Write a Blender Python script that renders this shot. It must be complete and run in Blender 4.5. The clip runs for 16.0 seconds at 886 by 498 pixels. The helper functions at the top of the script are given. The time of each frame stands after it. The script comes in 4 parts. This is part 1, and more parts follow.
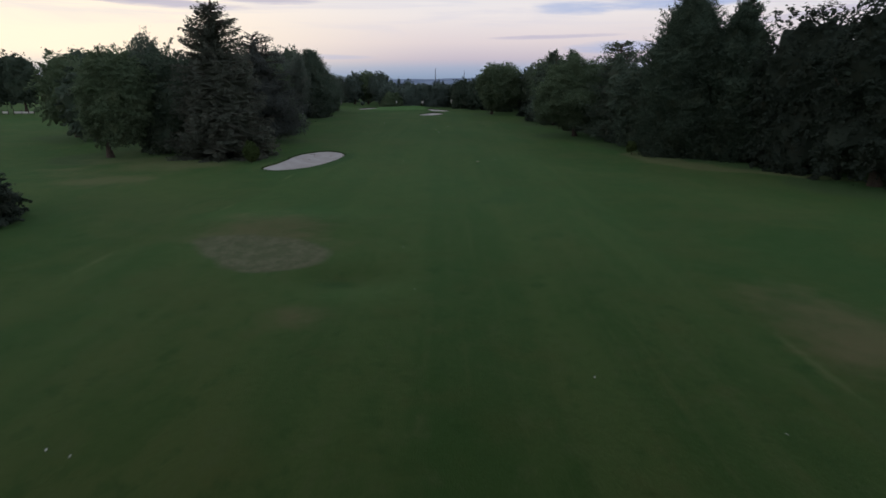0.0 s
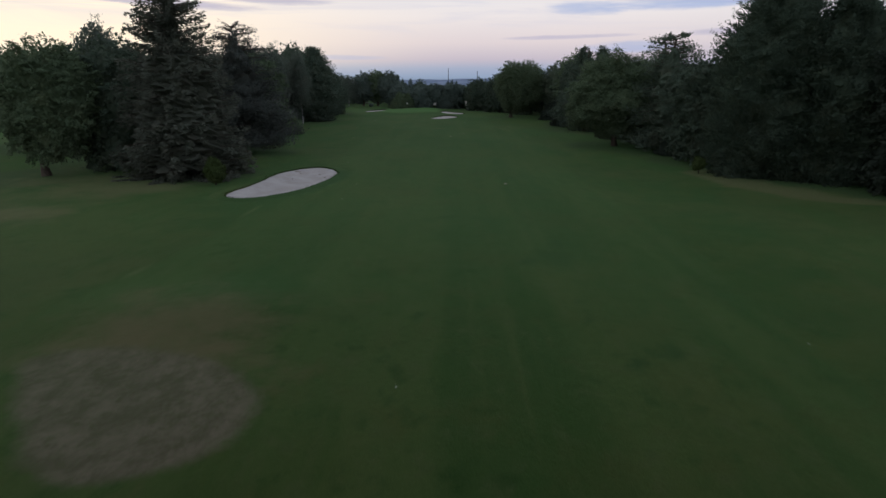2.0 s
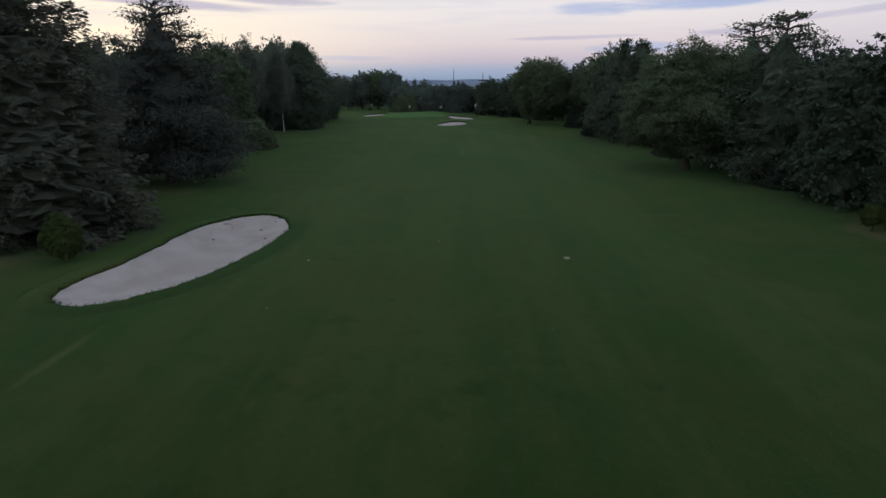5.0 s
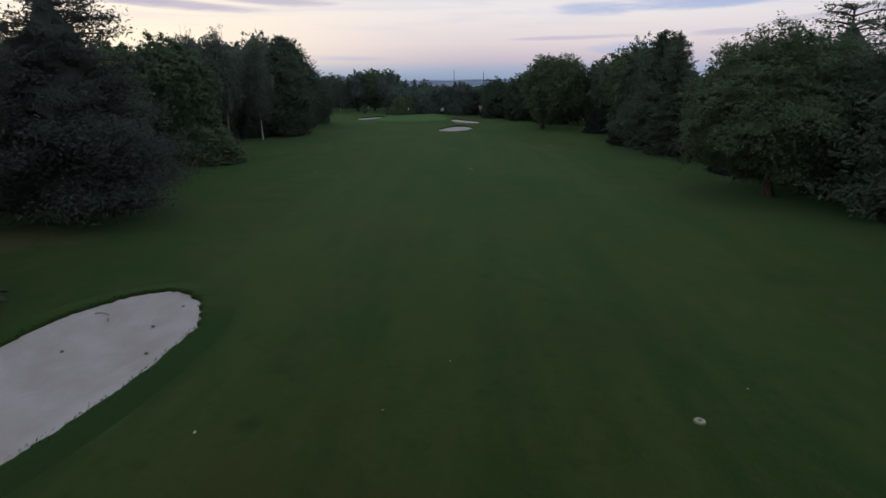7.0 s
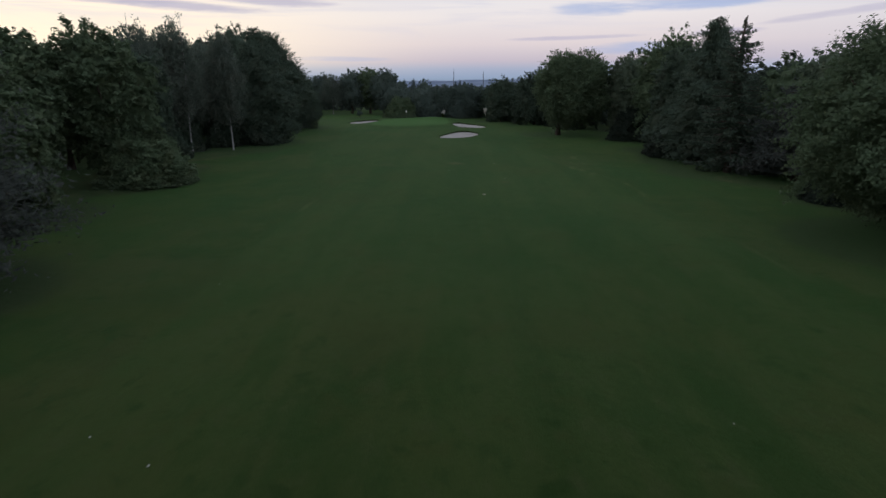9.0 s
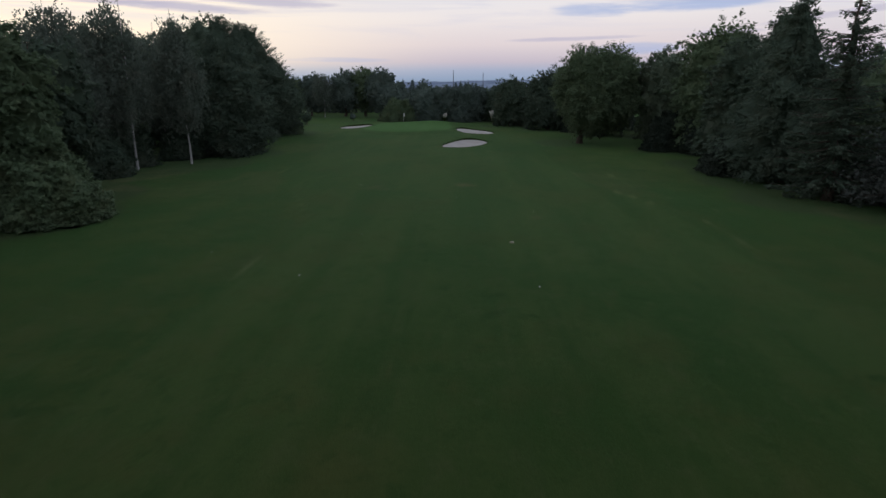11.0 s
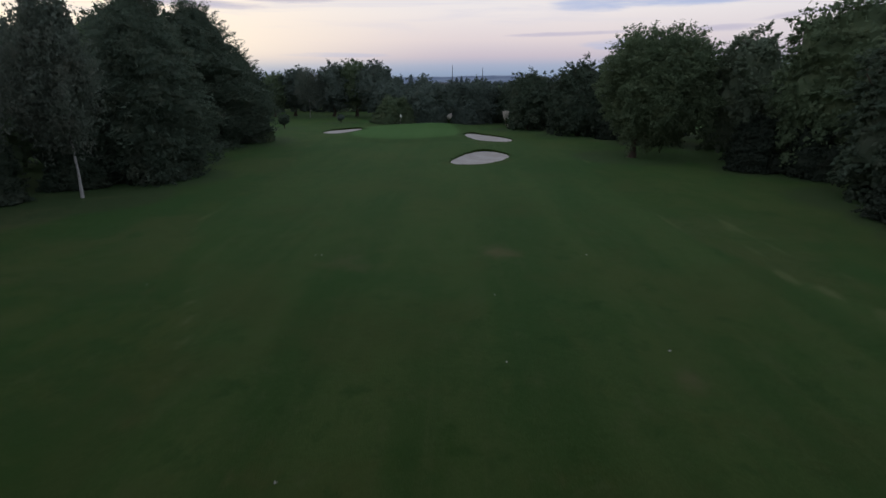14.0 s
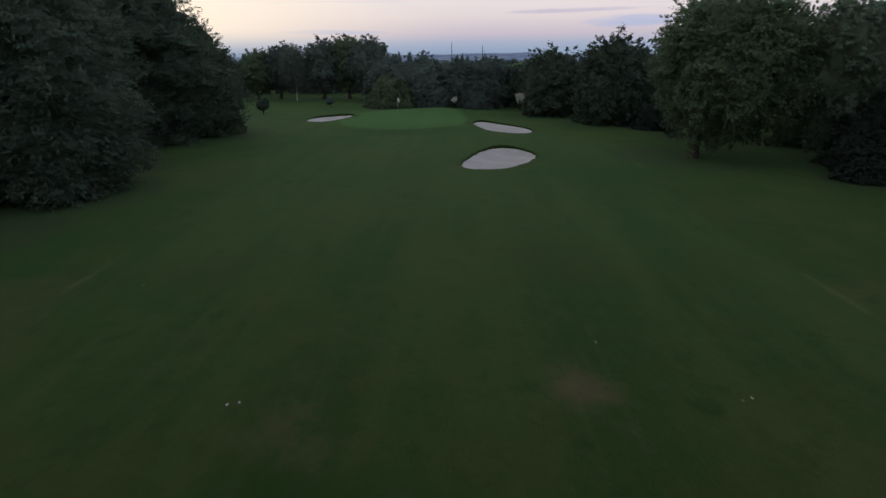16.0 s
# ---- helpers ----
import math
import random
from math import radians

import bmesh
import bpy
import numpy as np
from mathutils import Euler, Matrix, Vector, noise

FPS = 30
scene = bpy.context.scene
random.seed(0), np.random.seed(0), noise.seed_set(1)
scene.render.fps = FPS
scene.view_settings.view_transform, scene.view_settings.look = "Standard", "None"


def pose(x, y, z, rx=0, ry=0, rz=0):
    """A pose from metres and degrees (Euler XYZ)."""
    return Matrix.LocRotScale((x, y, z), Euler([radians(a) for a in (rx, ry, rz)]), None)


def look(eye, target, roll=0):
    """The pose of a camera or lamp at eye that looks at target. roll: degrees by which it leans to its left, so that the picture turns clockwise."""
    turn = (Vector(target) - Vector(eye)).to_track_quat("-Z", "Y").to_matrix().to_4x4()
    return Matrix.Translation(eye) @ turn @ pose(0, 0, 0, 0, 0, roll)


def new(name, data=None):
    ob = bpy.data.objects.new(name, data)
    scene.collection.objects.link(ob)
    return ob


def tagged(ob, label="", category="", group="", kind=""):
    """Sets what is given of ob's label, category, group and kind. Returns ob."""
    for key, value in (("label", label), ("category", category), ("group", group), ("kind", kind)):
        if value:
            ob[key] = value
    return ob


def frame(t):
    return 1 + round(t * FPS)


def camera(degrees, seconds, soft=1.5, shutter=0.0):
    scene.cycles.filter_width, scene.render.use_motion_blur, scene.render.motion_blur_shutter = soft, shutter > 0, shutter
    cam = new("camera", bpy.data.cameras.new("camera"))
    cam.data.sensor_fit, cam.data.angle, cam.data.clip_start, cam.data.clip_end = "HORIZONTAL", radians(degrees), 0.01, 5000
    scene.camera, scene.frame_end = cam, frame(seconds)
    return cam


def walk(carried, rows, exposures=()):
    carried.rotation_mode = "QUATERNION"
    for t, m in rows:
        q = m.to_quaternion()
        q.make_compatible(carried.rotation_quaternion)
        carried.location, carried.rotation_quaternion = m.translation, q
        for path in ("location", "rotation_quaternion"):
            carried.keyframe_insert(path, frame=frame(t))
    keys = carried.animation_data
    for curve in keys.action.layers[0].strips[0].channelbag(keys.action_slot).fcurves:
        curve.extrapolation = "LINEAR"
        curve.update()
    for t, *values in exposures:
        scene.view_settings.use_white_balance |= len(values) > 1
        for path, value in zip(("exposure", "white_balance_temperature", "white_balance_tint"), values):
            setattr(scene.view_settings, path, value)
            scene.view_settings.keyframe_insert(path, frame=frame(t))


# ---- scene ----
# ---------------------------------------------------------------- camera
cam = camera(73.5, 16.0, soft=1.5, shutter=0.4)
METRES, EYE, TILT, LEAN, TURN = 130.0, 9.0, -15.55, 0.0, 0.0
ROWS = [
    (0.0, 0.0, 0.0, 0.0, 0.0, 0.0, 0.0),
    (0.5, -0.0013, 0.0304, 0.008, 0.62, 0.02, -0.18),
    (1.0, -0.002, 0.061, 0.0166, 0.68, 0.03, -0.21),
    (1.5, -0.0029, 0.091, 0.025, 0.7, 0.03, -0.2),
    (2.0, -0.0039, 0.1212, 0.0336, 1.15, 0.03, -0.31),
    (2.5, -0.0052, 0.1511, 0.042, 1.42, 0.05, -0.39),
    (3.0, -0.0067, 0.1813, 0.0505, 1.47, 0.06, -0.39),
    (3.5, -0.0082, 0.2112, 0.0591, 1.51, 0.07, -0.43),
    (4.0, -0.0095, 0.2408, 0.0675, 1.58, 0.07, -0.45),
    (6.5, -0.0179, 0.3913, 0.1095, 1.63, 0.11, -0.42),
    (7.0, -0.0196, 0.4211, 0.1178, 1.65, 0.11, -0.36),
    (7.5, -0.0212, 0.451, 0.1259, 1.67, 0.14, -0.34),
    (8.0, -0.0229, 0.4809, 0.1342, 1.67, 0.13, -0.34),
    (8.5, -0.0246, 0.5108, 0.1425, 1.65, 0.14, -0.33),
    (9.0, -0.0266, 0.5404, 0.1508, 1.62, 0.14, -0.28),
    (11.5, -0.0367, 0.6918, 0.192, 1.55, 0.24, -0.28),
    (12.0, -0.039, 0.722, 0.2007, 1.53, 0.25, -0.27),
    (12.5, -0.0415, 0.752, 0.2089, 1.5, 0.27, -0.27),
    (13.0, -0.044, 0.7821, 0.2172, 1.47, 0.29, -0.25),
    (13.5, -0.0463, 0.8118, 0.2255, 1.46, 0.14, -0.25),
    (14.0, -0.0487, 0.8419, 0.2342, 1.46, -0.2, -0.21),
    (14.5, -0.0512, 0.8709, 0.2425, 1.42, -0.68, -0.2),
    (15.0, -0.054, 0.9011, 0.2507, 1.38, -1.13, -0.19),
    (15.5, -0.0563, 0.9311, 0.259, 1.37, -1.63, -0.16),
    (16.0, -0.0589, 0.9615, 0.2679, 1.38, -2.16, -0.1),
]
walk(cam, [(t, pose(0, 0, EYE, TILT, LEAN, TURN) @ pose(METRES * x, METRES * y, METRES * z, 90 + pitch, roll, yaw)) for t, x, y, z, yaw, pitch, roll in ROWS],
     exposures=[(0.0, 0.0), (16.0, 0.0)])


# ---------------------------------------------------------------- sky at dusk
class Net:
    """A small wrapper to write node trees in lines."""

    def __init__(self, tree):
        self.tree = tree
        tree.nodes.clear()

    def add(self, kind, inputs=None, **settings):
        n = self.tree.nodes.new(kind)
        for key, value in settings.items():
            setattr(n, key, value)
        for key, value in (inputs or {}).items():
            self.put(n.inputs[key], value)
        return n

    def put(self, socket, value):
        if isinstance(value, bpy.types.NodeSocket):
            self.tree.links.new(value, socket)
        elif isinstance(value, bpy.types.Node):
            self.tree.links.new(value.outputs[0], socket)
        else:
            socket.default_value = value

    def math(self, op, a, b=0.0, clamp=False):
        return self.add("ShaderNodeMath", {0: a, 1: b}, operation=op, use_clamp=clamp).outputs[0]

    def mix(self, fac, a, b, blend="MIX"):
        n = self.add("ShaderNodeMix", data_type="RGBA", blend_type=blend)
        self.put(n.inputs[0], fac)
        self.put(n.inputs[6], a if isinstance(a, bpy.types.NodeSocket) else (*a, 1))
        self.put(n.inputs[7], b if isinstance(b, bpy.types.NodeSocket) else (*b, 1))
        return n.outputs[2]

    def noise(self, vector, scale, detail=4.0, rough=0.55):
        return self.add("ShaderNodeTexNoise", {"Vector": vector, "Scale": scale, "Detail": detail, "Roughness": rough}).outputs["Fac"]

    def ramp(self, fac, stops):
        n = self.add("ShaderNodeValToRGB", {"Fac": fac})
        e = n.color_ramp.elements
        while len(e) < len(stops):
            e.new(0.5)
        for el, (p, c) in zip(e, stops):
            el.position, el.color = p, (*(c if isinstance(c, tuple) else (c, c, c)), 1)
        return n.outputs["Color"]

    def step(self, value, low, high):
        n = self.add("ShaderNodeMapRange", {"Value": value, "From Min": low, "From Max": high}, interpolation_type="SMOOTHSTEP")
        return n.outputs[0]


world = bpy.data.worlds.new("dusk_sky")
scene.world = world
world.use_nodes = True
w = Net(world.node_tree)
way = w.add("ShaderNodeTexCoord").outputs["Generated"]
xyz = w.add("ShaderNodeSeparateXYZ", {0: way})
height = xyz.outputs["Z"]
azimuth = w.math("ARCTAN2", xyz.outputs["X"], xyz.outputs["Y"])
up = w.math("MULTIPLY", height, 3.0, clamp=True)
SKY = w.ramp(up, [
    (0.0, (0.21, 0.27, 0.38)), (0.035, (0.29, 0.37, 0.52)), (0.075, (0.38, 0.43, 0.57)), (0.115, (0.57, 0.51, 0.59)),
    (0.19, (0.75, 0.66, 0.68)), (0.31, (0.85, 0.79, 0.79)), (0.46, (0.80, 0.80, 0.84)), (0.72, (0.66, 0.67, 0.73)), (1.0, (0.50, 0.53, 0.61))])
# warm glow where the sun went down, ahead to the side
glow = w.math("MULTIPLY", w.step(azimuth, 0.06, -0.58), w.step(azimuth, -2.2, -1.1))
glow = w.math("MULTIPLY", glow, w.step(height, 0.22, 0.055))
glow = w.math("MULTIPLY", glow, w.step(height, 0.0, 0.05))
SKY = w.mix(w.math("MULTIPLY", glow, 0.9), SKY, (1.20, 1.02, 0.76))
cool = w.step(azimuth, 0.15, 0.8)
SKY = w.mix(w.math("MULTIPLY", cool, 0.30), SKY, (0.48, 0.54, 0.70))
# thin streaks of cloud, low over the horizon
flat = w.add("ShaderNodeCombineXYZ", {0: w.math("MULTIPLY", azimuth, 9.0), 1: w.math("MULTIPLY", height, 70.0), 2: 2.3})
fray = w.math("SUBTRACT", w.noise(flat.outputs[0], 1.0, 5.0, 0.6), 0.5)


def cloud(sky, at, over, long, thick, amount, tone, slope=0.0):
    """One streak at an azimuth and a height, frayed by noise."""
    da = w.math("SUBTRACT", azimuth, at)
    dh = w.math("SUBTRACT", w.math("SUBTRACT", height, over), w.math("MULTIPLY", da, slope))
    q = w.math("ADD", w.math("POWER", w.math("ABSOLUTE", w.math("DIVIDE", da, long)), 2.0), w.math("POWER", w.math("ABSOLUTE", w.math("DIVIDE", dh, thick)), 2.0))
    f = w.math("MULTIPLY", w.step(w.math("ADD", q, w.math("MULTIPLY", fray, 3.2)), 1.6, 0.0), amount)
    return w.mix(f, sky, tone)


# high thin veils, drawn out and frayed
drawn = w.add("ShaderNodeCombineXYZ", {0: w.math("ADD", w.math("MULTIPLY", azimuth, 3.2), w.math("MULTIPLY", height, 6.0)), 1: w.math("MULTIPLY", height, 36.0), 2: 5.1})
veil = w.add("ShaderNodeTexNoise", {"Vector": drawn.outputs[0], "Scale": 1.0, "Detail": 6.0, "Roughness": 0.58, "Distortion": 0.6}).outputs["Fac"]
veil = w.math("MULTIPLY", w.step(veil, 0.47, 0.68), w.step(height, 0.045, 0.13))
SKY = w.mix(w.math("MULTIPLY", veil, 0.42), SKY, (0.56, 0.58, 0.74))
LILAC, BLUE = (0.47, 0.45, 0.60), (0.36, 0.46, 0.72)
SKY = cloud(SKY, -0.41, 0.112, 0.10, 0.007, 0.75, LILAC, -0.03)
SKY = cloud(SKY, -0.53, 0.116, 0.09, 0.006, 0.6, LILAC, -0.02)
SKY = cloud(SKY, -0.31, 0.124, 0.10, 0.007, 0.7, LILAC, -0.02)
SKY = cloud(SKY, -0.19, 0.041, 0.08, 0.004, 0.35, BLUE)
SKY = cloud(SKY, 0.20, 0.112, 0.06, 0.010, 0.65, BLUE, -0.05)
SKY = cloud(SKY, 0.17, 0.071, 0.09, 0.0035, 0.65, LILAC, 0.02)
SKY = cloud(SKY, 0.27, 0.055, 0.07, 0.008, 0.60, BLUE, 0.01)
SKY = cloud(SKY, 0.39, 0.074, 0.05, 0.005, 0.65, LILAC, 0.02)
SKY = cloud(SKY, 0.37, 0.119, 0.16, 0.012, 0.80, BLUE, 0.03)
SKY = cloud(SKY, 0.55, 0.094, 0.10, 0.005, 0.55, LILAC, 0.10)
wide = w.add("ShaderNodeCombineXYZ", {0: w.math("MULTIPLY", azimuth, 2.0), 1: w.math("MULTIPLY", height, 12.0), 2: 7.7})
bank = w.math("MULTIPLY", w.step(w.noise(wide.outputs[0], 1.3, 4.0, 0.5), 0.46, 0.66), w.step(height, 0.118, 0.19))
SKY = w.mix(w.math("MULTIPLY", bank, 0.5), SKY, (0.40, 0.48, 0.68))
bg = w.add("ShaderNodeBackground", {"Color": SKY, "Strength": 1.0})
w.add("ShaderNodeOutputWorld", {0: bg})

# the last glow of the set sun, very soft
sun_data = bpy.data.lights.new("sun", "SUN")
sun_data.energy, sun_data.angle, sun_data.color = 0.12, radians(40), (1.0, 0.82, 0.62)
new("sun", sun_data).matrix_basis = look((0, 0, 60), (48, -60, 42))


# ---------------------------------------------------------------- materials
def material(name, colour, rough=0.7, spec=0.3, metal=0.0, sheen=0.0):
    """A node material: colour(net) gives the base colour's socket and the bump's height socket."""
    m = bpy.data.materials.new(name)
    m.use_nodes = True
    n = Net(m.node_tree)
    base, relief, depth = colour(n)
    p = n.add("ShaderNodeBsdfPrincipled", {"Base Color": base, "Roughness": rough, "Specular IOR Level": spec, "Metallic": metal})
    if relief is not None:
        n.put(p.inputs["Normal"], n.add("ShaderNodeBump", {"Height": relief, "Distance": depth, "Strength": 0.8}))
    if sheen:
        n.put(p.inputs["Sheen Weight"], sheen)
        n.put(p.inputs["Sheen Roughness"], 0.45)
        n.put(p.inputs["Sheen Tint"], (0.42, 0.95, 0.36, 1))
    n.add("ShaderNodeOutputMaterial", {0: p})
    return m


def place(n):
    return n.add("ShaderNodeTexCoord").outputs["Object"]


def foliage(name, dark, light, warm):
    """Leaves: matt, partly letting light through."""
    m = bpy.data.materials.new(name)
    m.use_nodes = True
    n = Net(m.node_tree)
    leaf = n.add("ShaderNodeNewGeometry").outputs["Random Per Island"]
    tree = n.add("ShaderNodeObjectInfo").outputs["Random"]
    c = n.mix(n.math("ADD", n.math("MULTIPLY", leaf, 0.5), 0.3), dark, light)
    clump = n.noise(place(n), 0.55, 3.0)
    c = n.mix(n.math("MULTIPLY", n.step(clump, 0.45, 0.75), 0.55), c, warm)
    c = n.mix(n.math("MULTIPLY", tree, 0.35), c, tuple(v * 0.72 for v in dark))
    front = n.add("ShaderNodeBsdfPrincipled", {"Base Color": c, "Roughness": 0.7, "Specular IOR Level": 0.12})
    back = n.add("ShaderNodeBsdfTranslucent", {"Color": n.mix(0.35, c, light)})
    both = n.add("ShaderNodeMixShader", {0: 0.42, 1: front, 2: back})
    n.add("ShaderNodeOutputMaterial", {0: both})
    return m


def bark(name, a, b, scale=2.0):
    def colour(n):
        at = n.add("ShaderNodeMapping", {"Vector": place(n), "Scale": (6.0, 6.0, 1.0)}).outputs[0]
        f = n.noise(at, scale, 5.0, 0.65)
        return n.mix(n.step(f, 0.35, 0.65), a, b), f, 0.04
    return material(name, colour, 0.9, 0.15)


def birch_bark(n):
    at = n.add("ShaderNodeMapping", {"Vector": place(n), "Scale": (1.5, 1.5, 5.0)}).outputs[0]
    f = n.noise(at, 1.3, 4.0, 0.6)
    c = n.mix(n.step(f, 0.56, 0.64), (0.36, 0.355, 0.34), (0.06, 0.055, 0.05))
    return c, f, 0.01


def turf(n):
    at = place(n)

    def zone(key):
        return n.add("ShaderNodeAttribute", attribute_name=key).outputs["Fac"]

    def stretched(x, y, turn=0.0):
        return n.add("ShaderNodeMapping", {"Vector": at, "Scale": (x, y, 1.0), "Rotation": (0, 0, turn)}).outputs[0]

    def part_of(value, low, high, amount):
        return n.math("MULTIPLY", n.step(value, low, high), amount)

    def shaken(value, *noises):
        for f, k in noises:
            value = n.math("ADD", value, n.math("MULTIPLY", n.math("SUBTRACT", f, 0.5), k))
        return value

    wide, mid, fine = n.noise(at, 0.055, 4.0, 0.6), n.noise(at, 0.30, 5.0, 0.62), n.noise(at, 3.2, 5.0, 0.7)
    blade = n.noise(stretched(1.0, 0.5), 26.0, 3.0, 0.7)
    # mown cut, in bands along the hole
    line = n.noise(stretched(0.34, 0.010), 1.0, 2.0, 0.5)
    thin = n.noise(stretched(1.5, 0.035, 0.06), 1.0, 3.0, 0.6)
    fair = n.mix(n.step(line, 0.38, 0.60), (0.0167, 0.0330, 0.0067), (0.0286, 0.0435, 0.0106))
    fair = n.mix(part_of(thin, 0.48, 0.68, 0.45), fair, (0.0338, 0.0441, 0.0130))
    fair = n.mix(part_of(mid, 0.50, 0.72, 0.6), fair, (0.0325, 0.0330, 0.0083))
    rough_grass = n.mix(n.step(mid, 0.36, 0.64), (0.0116, 0.0254, 0.0040), (0.0280, 0.0352, 0.0070))
    rough_grass = n.mix(part_of(wide, 0.46, 0.62, 0.7), rough_grass, (0.0423, 0.0374, 0.0137))
    c = n.mix(part_of(shaken(zone("rough"), (mid, 0.5)), 0.25, 0.75, 0.9), fair, rough_grass)
    # broad drifts of yellower and of thicker grass
    drift = n.noise(stretched(1.0, 0.55, 0.25), 0.075, 5.0, 0.62)
    c = n.mix(part_of(drift, 0.50, 0.64, 0.72), c, (0.0390, 0.0442, 0.0120))
    c = n.mix(part_of(drift, 0.47, 0.36, 0.80), c, (0.0120, 0.0309, 0.0058))
    tuft = n.noise(stretched(1.0, 0.7, 0.4), 0.95, 5.0, 0.68)
    c = n.mix(part_of(tuft, 0.52, 0.70, 0.42), c, (0.0405, 0.0459, 0.0180))
    c = n.mix(part_of(tuft, 0.48, 0.32, 0.50), c, (0.0100, 0.0252, 0.0047))
    # darker clover and thicker grass, pale scuffs, ruddy thin turf
    spot = n.math("MULTIPLY", n.step(n.noise(at, 0.55, 3.0, 0.5), 0.60, 0.72), n.step(wide, 0.40, 0.56))
    c = n.mix(n.math("MULTIPLY", spot, 0.65), c, (0.0065, 0.0198, 0.0027))
    c = n.mix(part_of(n.noise(stretched(1.0240, 0.3118, 0.3283), 0.8, 4.0, 0.6), 0.60, 0.76, 0.55), c, (0.0391, 0.0397, 0.0130))
    c = n.mix(part_of(n.noise(at, 0.10, 4.0, 0.6), 0.52, 0.68, 0.40), c, (0.0322, 0.0299, 0.0082))
    c = n.mix(part_of(n.noise(stretched(0.5, 0.14, -0.2), 0.6, 4.0, 0.6), 0.52, 0.66, 0.5), c, (0.0123, 0.0307, 0.0043))
    c = n.mix(n.step(shaken(zone("edge"), (fine, 0.9)), 0.45, 1.05), c, (0.0627, 0.0661, 0.0265))
    c = n.mix(part_of(shaken(zone("dark_turf"), (mid, 0.5), (fine, 0.3)), 0.20, 0.85, 0.85), c, (0.0100, 0.0238, 0.0058))
    # needles and leaf litter under the trees, with the trees' shade painted in
    shaded_mulch = n.mix(n.step(fine, 0.35, 0.65), (0.0140, 0.0135, 0.0080), (0.0330, 0.0255, 0.0165))
    c = n.mix(part_of(shaken(zone("shaded_litter"), (mid, 0.7), (fine, 0.4)), 0.25, 0.80, 0.9), c, shaded_mulch)
    # dry and bare earth
    c = n.mix(part_of(shaken(zone("dry"), (mid, 1.2), (fine, 0.4)), 0.25, 0.85, 0.8), c, (0.0900, 0.0609, 0.0361))
    earth = n.mix(n.step(n.noise(stretched(1.2, 0.8, -0.5), 0.9, 6.0, 0.72), 0.36, 0.64), (0.0560, 0.0420, 0.0300), (0.1000, 0.0770, 0.0590))
    earth = n.mix(part_of(fine, 0.48, 0.70, 0.35), earth, (0.0477, 0.0434, 0.0176))
    c = n.mix(part_of(shaken(zone("bare"), (mid, 0.7), (fine, 0.4)), 0.28, 0.66, 0.94), c, earth)
    # the close-cut green
    putt = n.mix(n.step(line, 0.42, 0.58), (0.0405, 0.0879, 0.0232), (0.0459, 0.0957, 0.0267))
    c = n.mix(n.step(zone("green"), 0.12, 0.85), c, putt)
    c = n.mix(part_of(fine, 0.35, 0.7, 0.3), c, n.mix(0.5, c, (0.0114, 0.0230, 0.0043)))
    c = n.mix(part_of(blade, 0.35, 0.7, 0.3), c, n.mix(0.5, c, (0.0640, 0.0860, 0.0300)))
    return c, n.math("ADD", n.math("MULTIPLY", blade, 0.5), n.math("MULTIPLY", fine, 0.5)), 0.03


def sand_colour(n):
    at = place(n)
    wide, fine = n.noise(at, 0.45, 5.0, 0.6), n.noise(at, 14.0, 4.0, 0.7)
    rake = n.noise(n.add("ShaderNodeMapping", {"Vector": at, "Scale": (9.0, 0.8, 1.0), "Rotation": (0, 0, 0.5)}).outputs[0], 1.2, 3.0)
    c = n.mix(n.step(wide, 0.35, 0.65), (0.360, 0.333, 0.310), (0.432, 0.410, 0.392))
    c = n.mix(n.math("MULTIPLY", n.step(fine, 0.4, 0.75), 0.3), c, (0.270, 0.243, 0.221))
    c = n.mix(n.math("MULTIPLY", n.step(n.noise(at, 0.22, 4.0), 0.56, 0.68), 0.35), c, (0.306, 0.261, 0.225))
    return c, n.math("ADD", n.math("MULTIPLY", rake, 1.0), n.math("MULTIPLY", fine, 0.4)), 0.03


def plain(a, b, scale):
    def colour(n):
        f = n.noise(place(n), scale, 4.0)
        return n.mix(n.step(f, 0.35, 0.65), a, b), f, 0.01
    return colour


GRASS = material("grass", turf, 0.9, 0.04, sheen=0.14)
SAND = material("bunker_sand", sand_colour, 0.9, 0.2)
TUFT = foliage("rough_grass_blades", (0.018, 0.038, 0.010), (0.036, 0.056, 0.017), (0.045, 0.052, 0.020))
BROAD = foliage("broad_leaves", (0.0721, 0.1133, 0.0677), (0.1705, 0.2321, 0.1278), (0.1897, 0.2159, 0.1128))
BROAD_PALE = foliage("pale_leaves", (0.0958, 0.1368, 0.0949), (0.1917, 0.2431, 0.1675), (0.2036, 0.2319, 0.1396))
BROAD_DARK = foliage("dark_leaves", (0.0463, 0.0748, 0.0570), (0.1041, 0.1441, 0.0951), (0.1157, 0.1280, 0.0888))
NEEDLE = foliage("needles", (0.0563, 0.0902, 0.0673), (0.1354, 0.1805, 0.1268), (0.1583, 0.1594, 0.1047))
CEDAR = foliage("blue_needles", (0.0492, 0.0607, 0.0541), (0.0984, 0.1132, 0.1000), (0.1066, 0.1017, 0.0820))
# darker leaves: shade under and between the trees put into the colour
SHADY = foliage("shade_darkened_leaves", (0.026, 0.040, 0.030), (0.058, 0.078, 0.055), (0.066, 0.072, 0.048))
SPRAY = foliage("cypress_sprays", (0.036, 0.062, 0.044), (0.092, 0.130, 0.088), (0.106, 0.124, 0.074))
BIRCH_LEAF = foliage("birch_leaves", (0.0780, 0.1092, 0.0884), (0.1716, 0.2054, 0.1612), (0.2028, 0.1924, 0.1508))
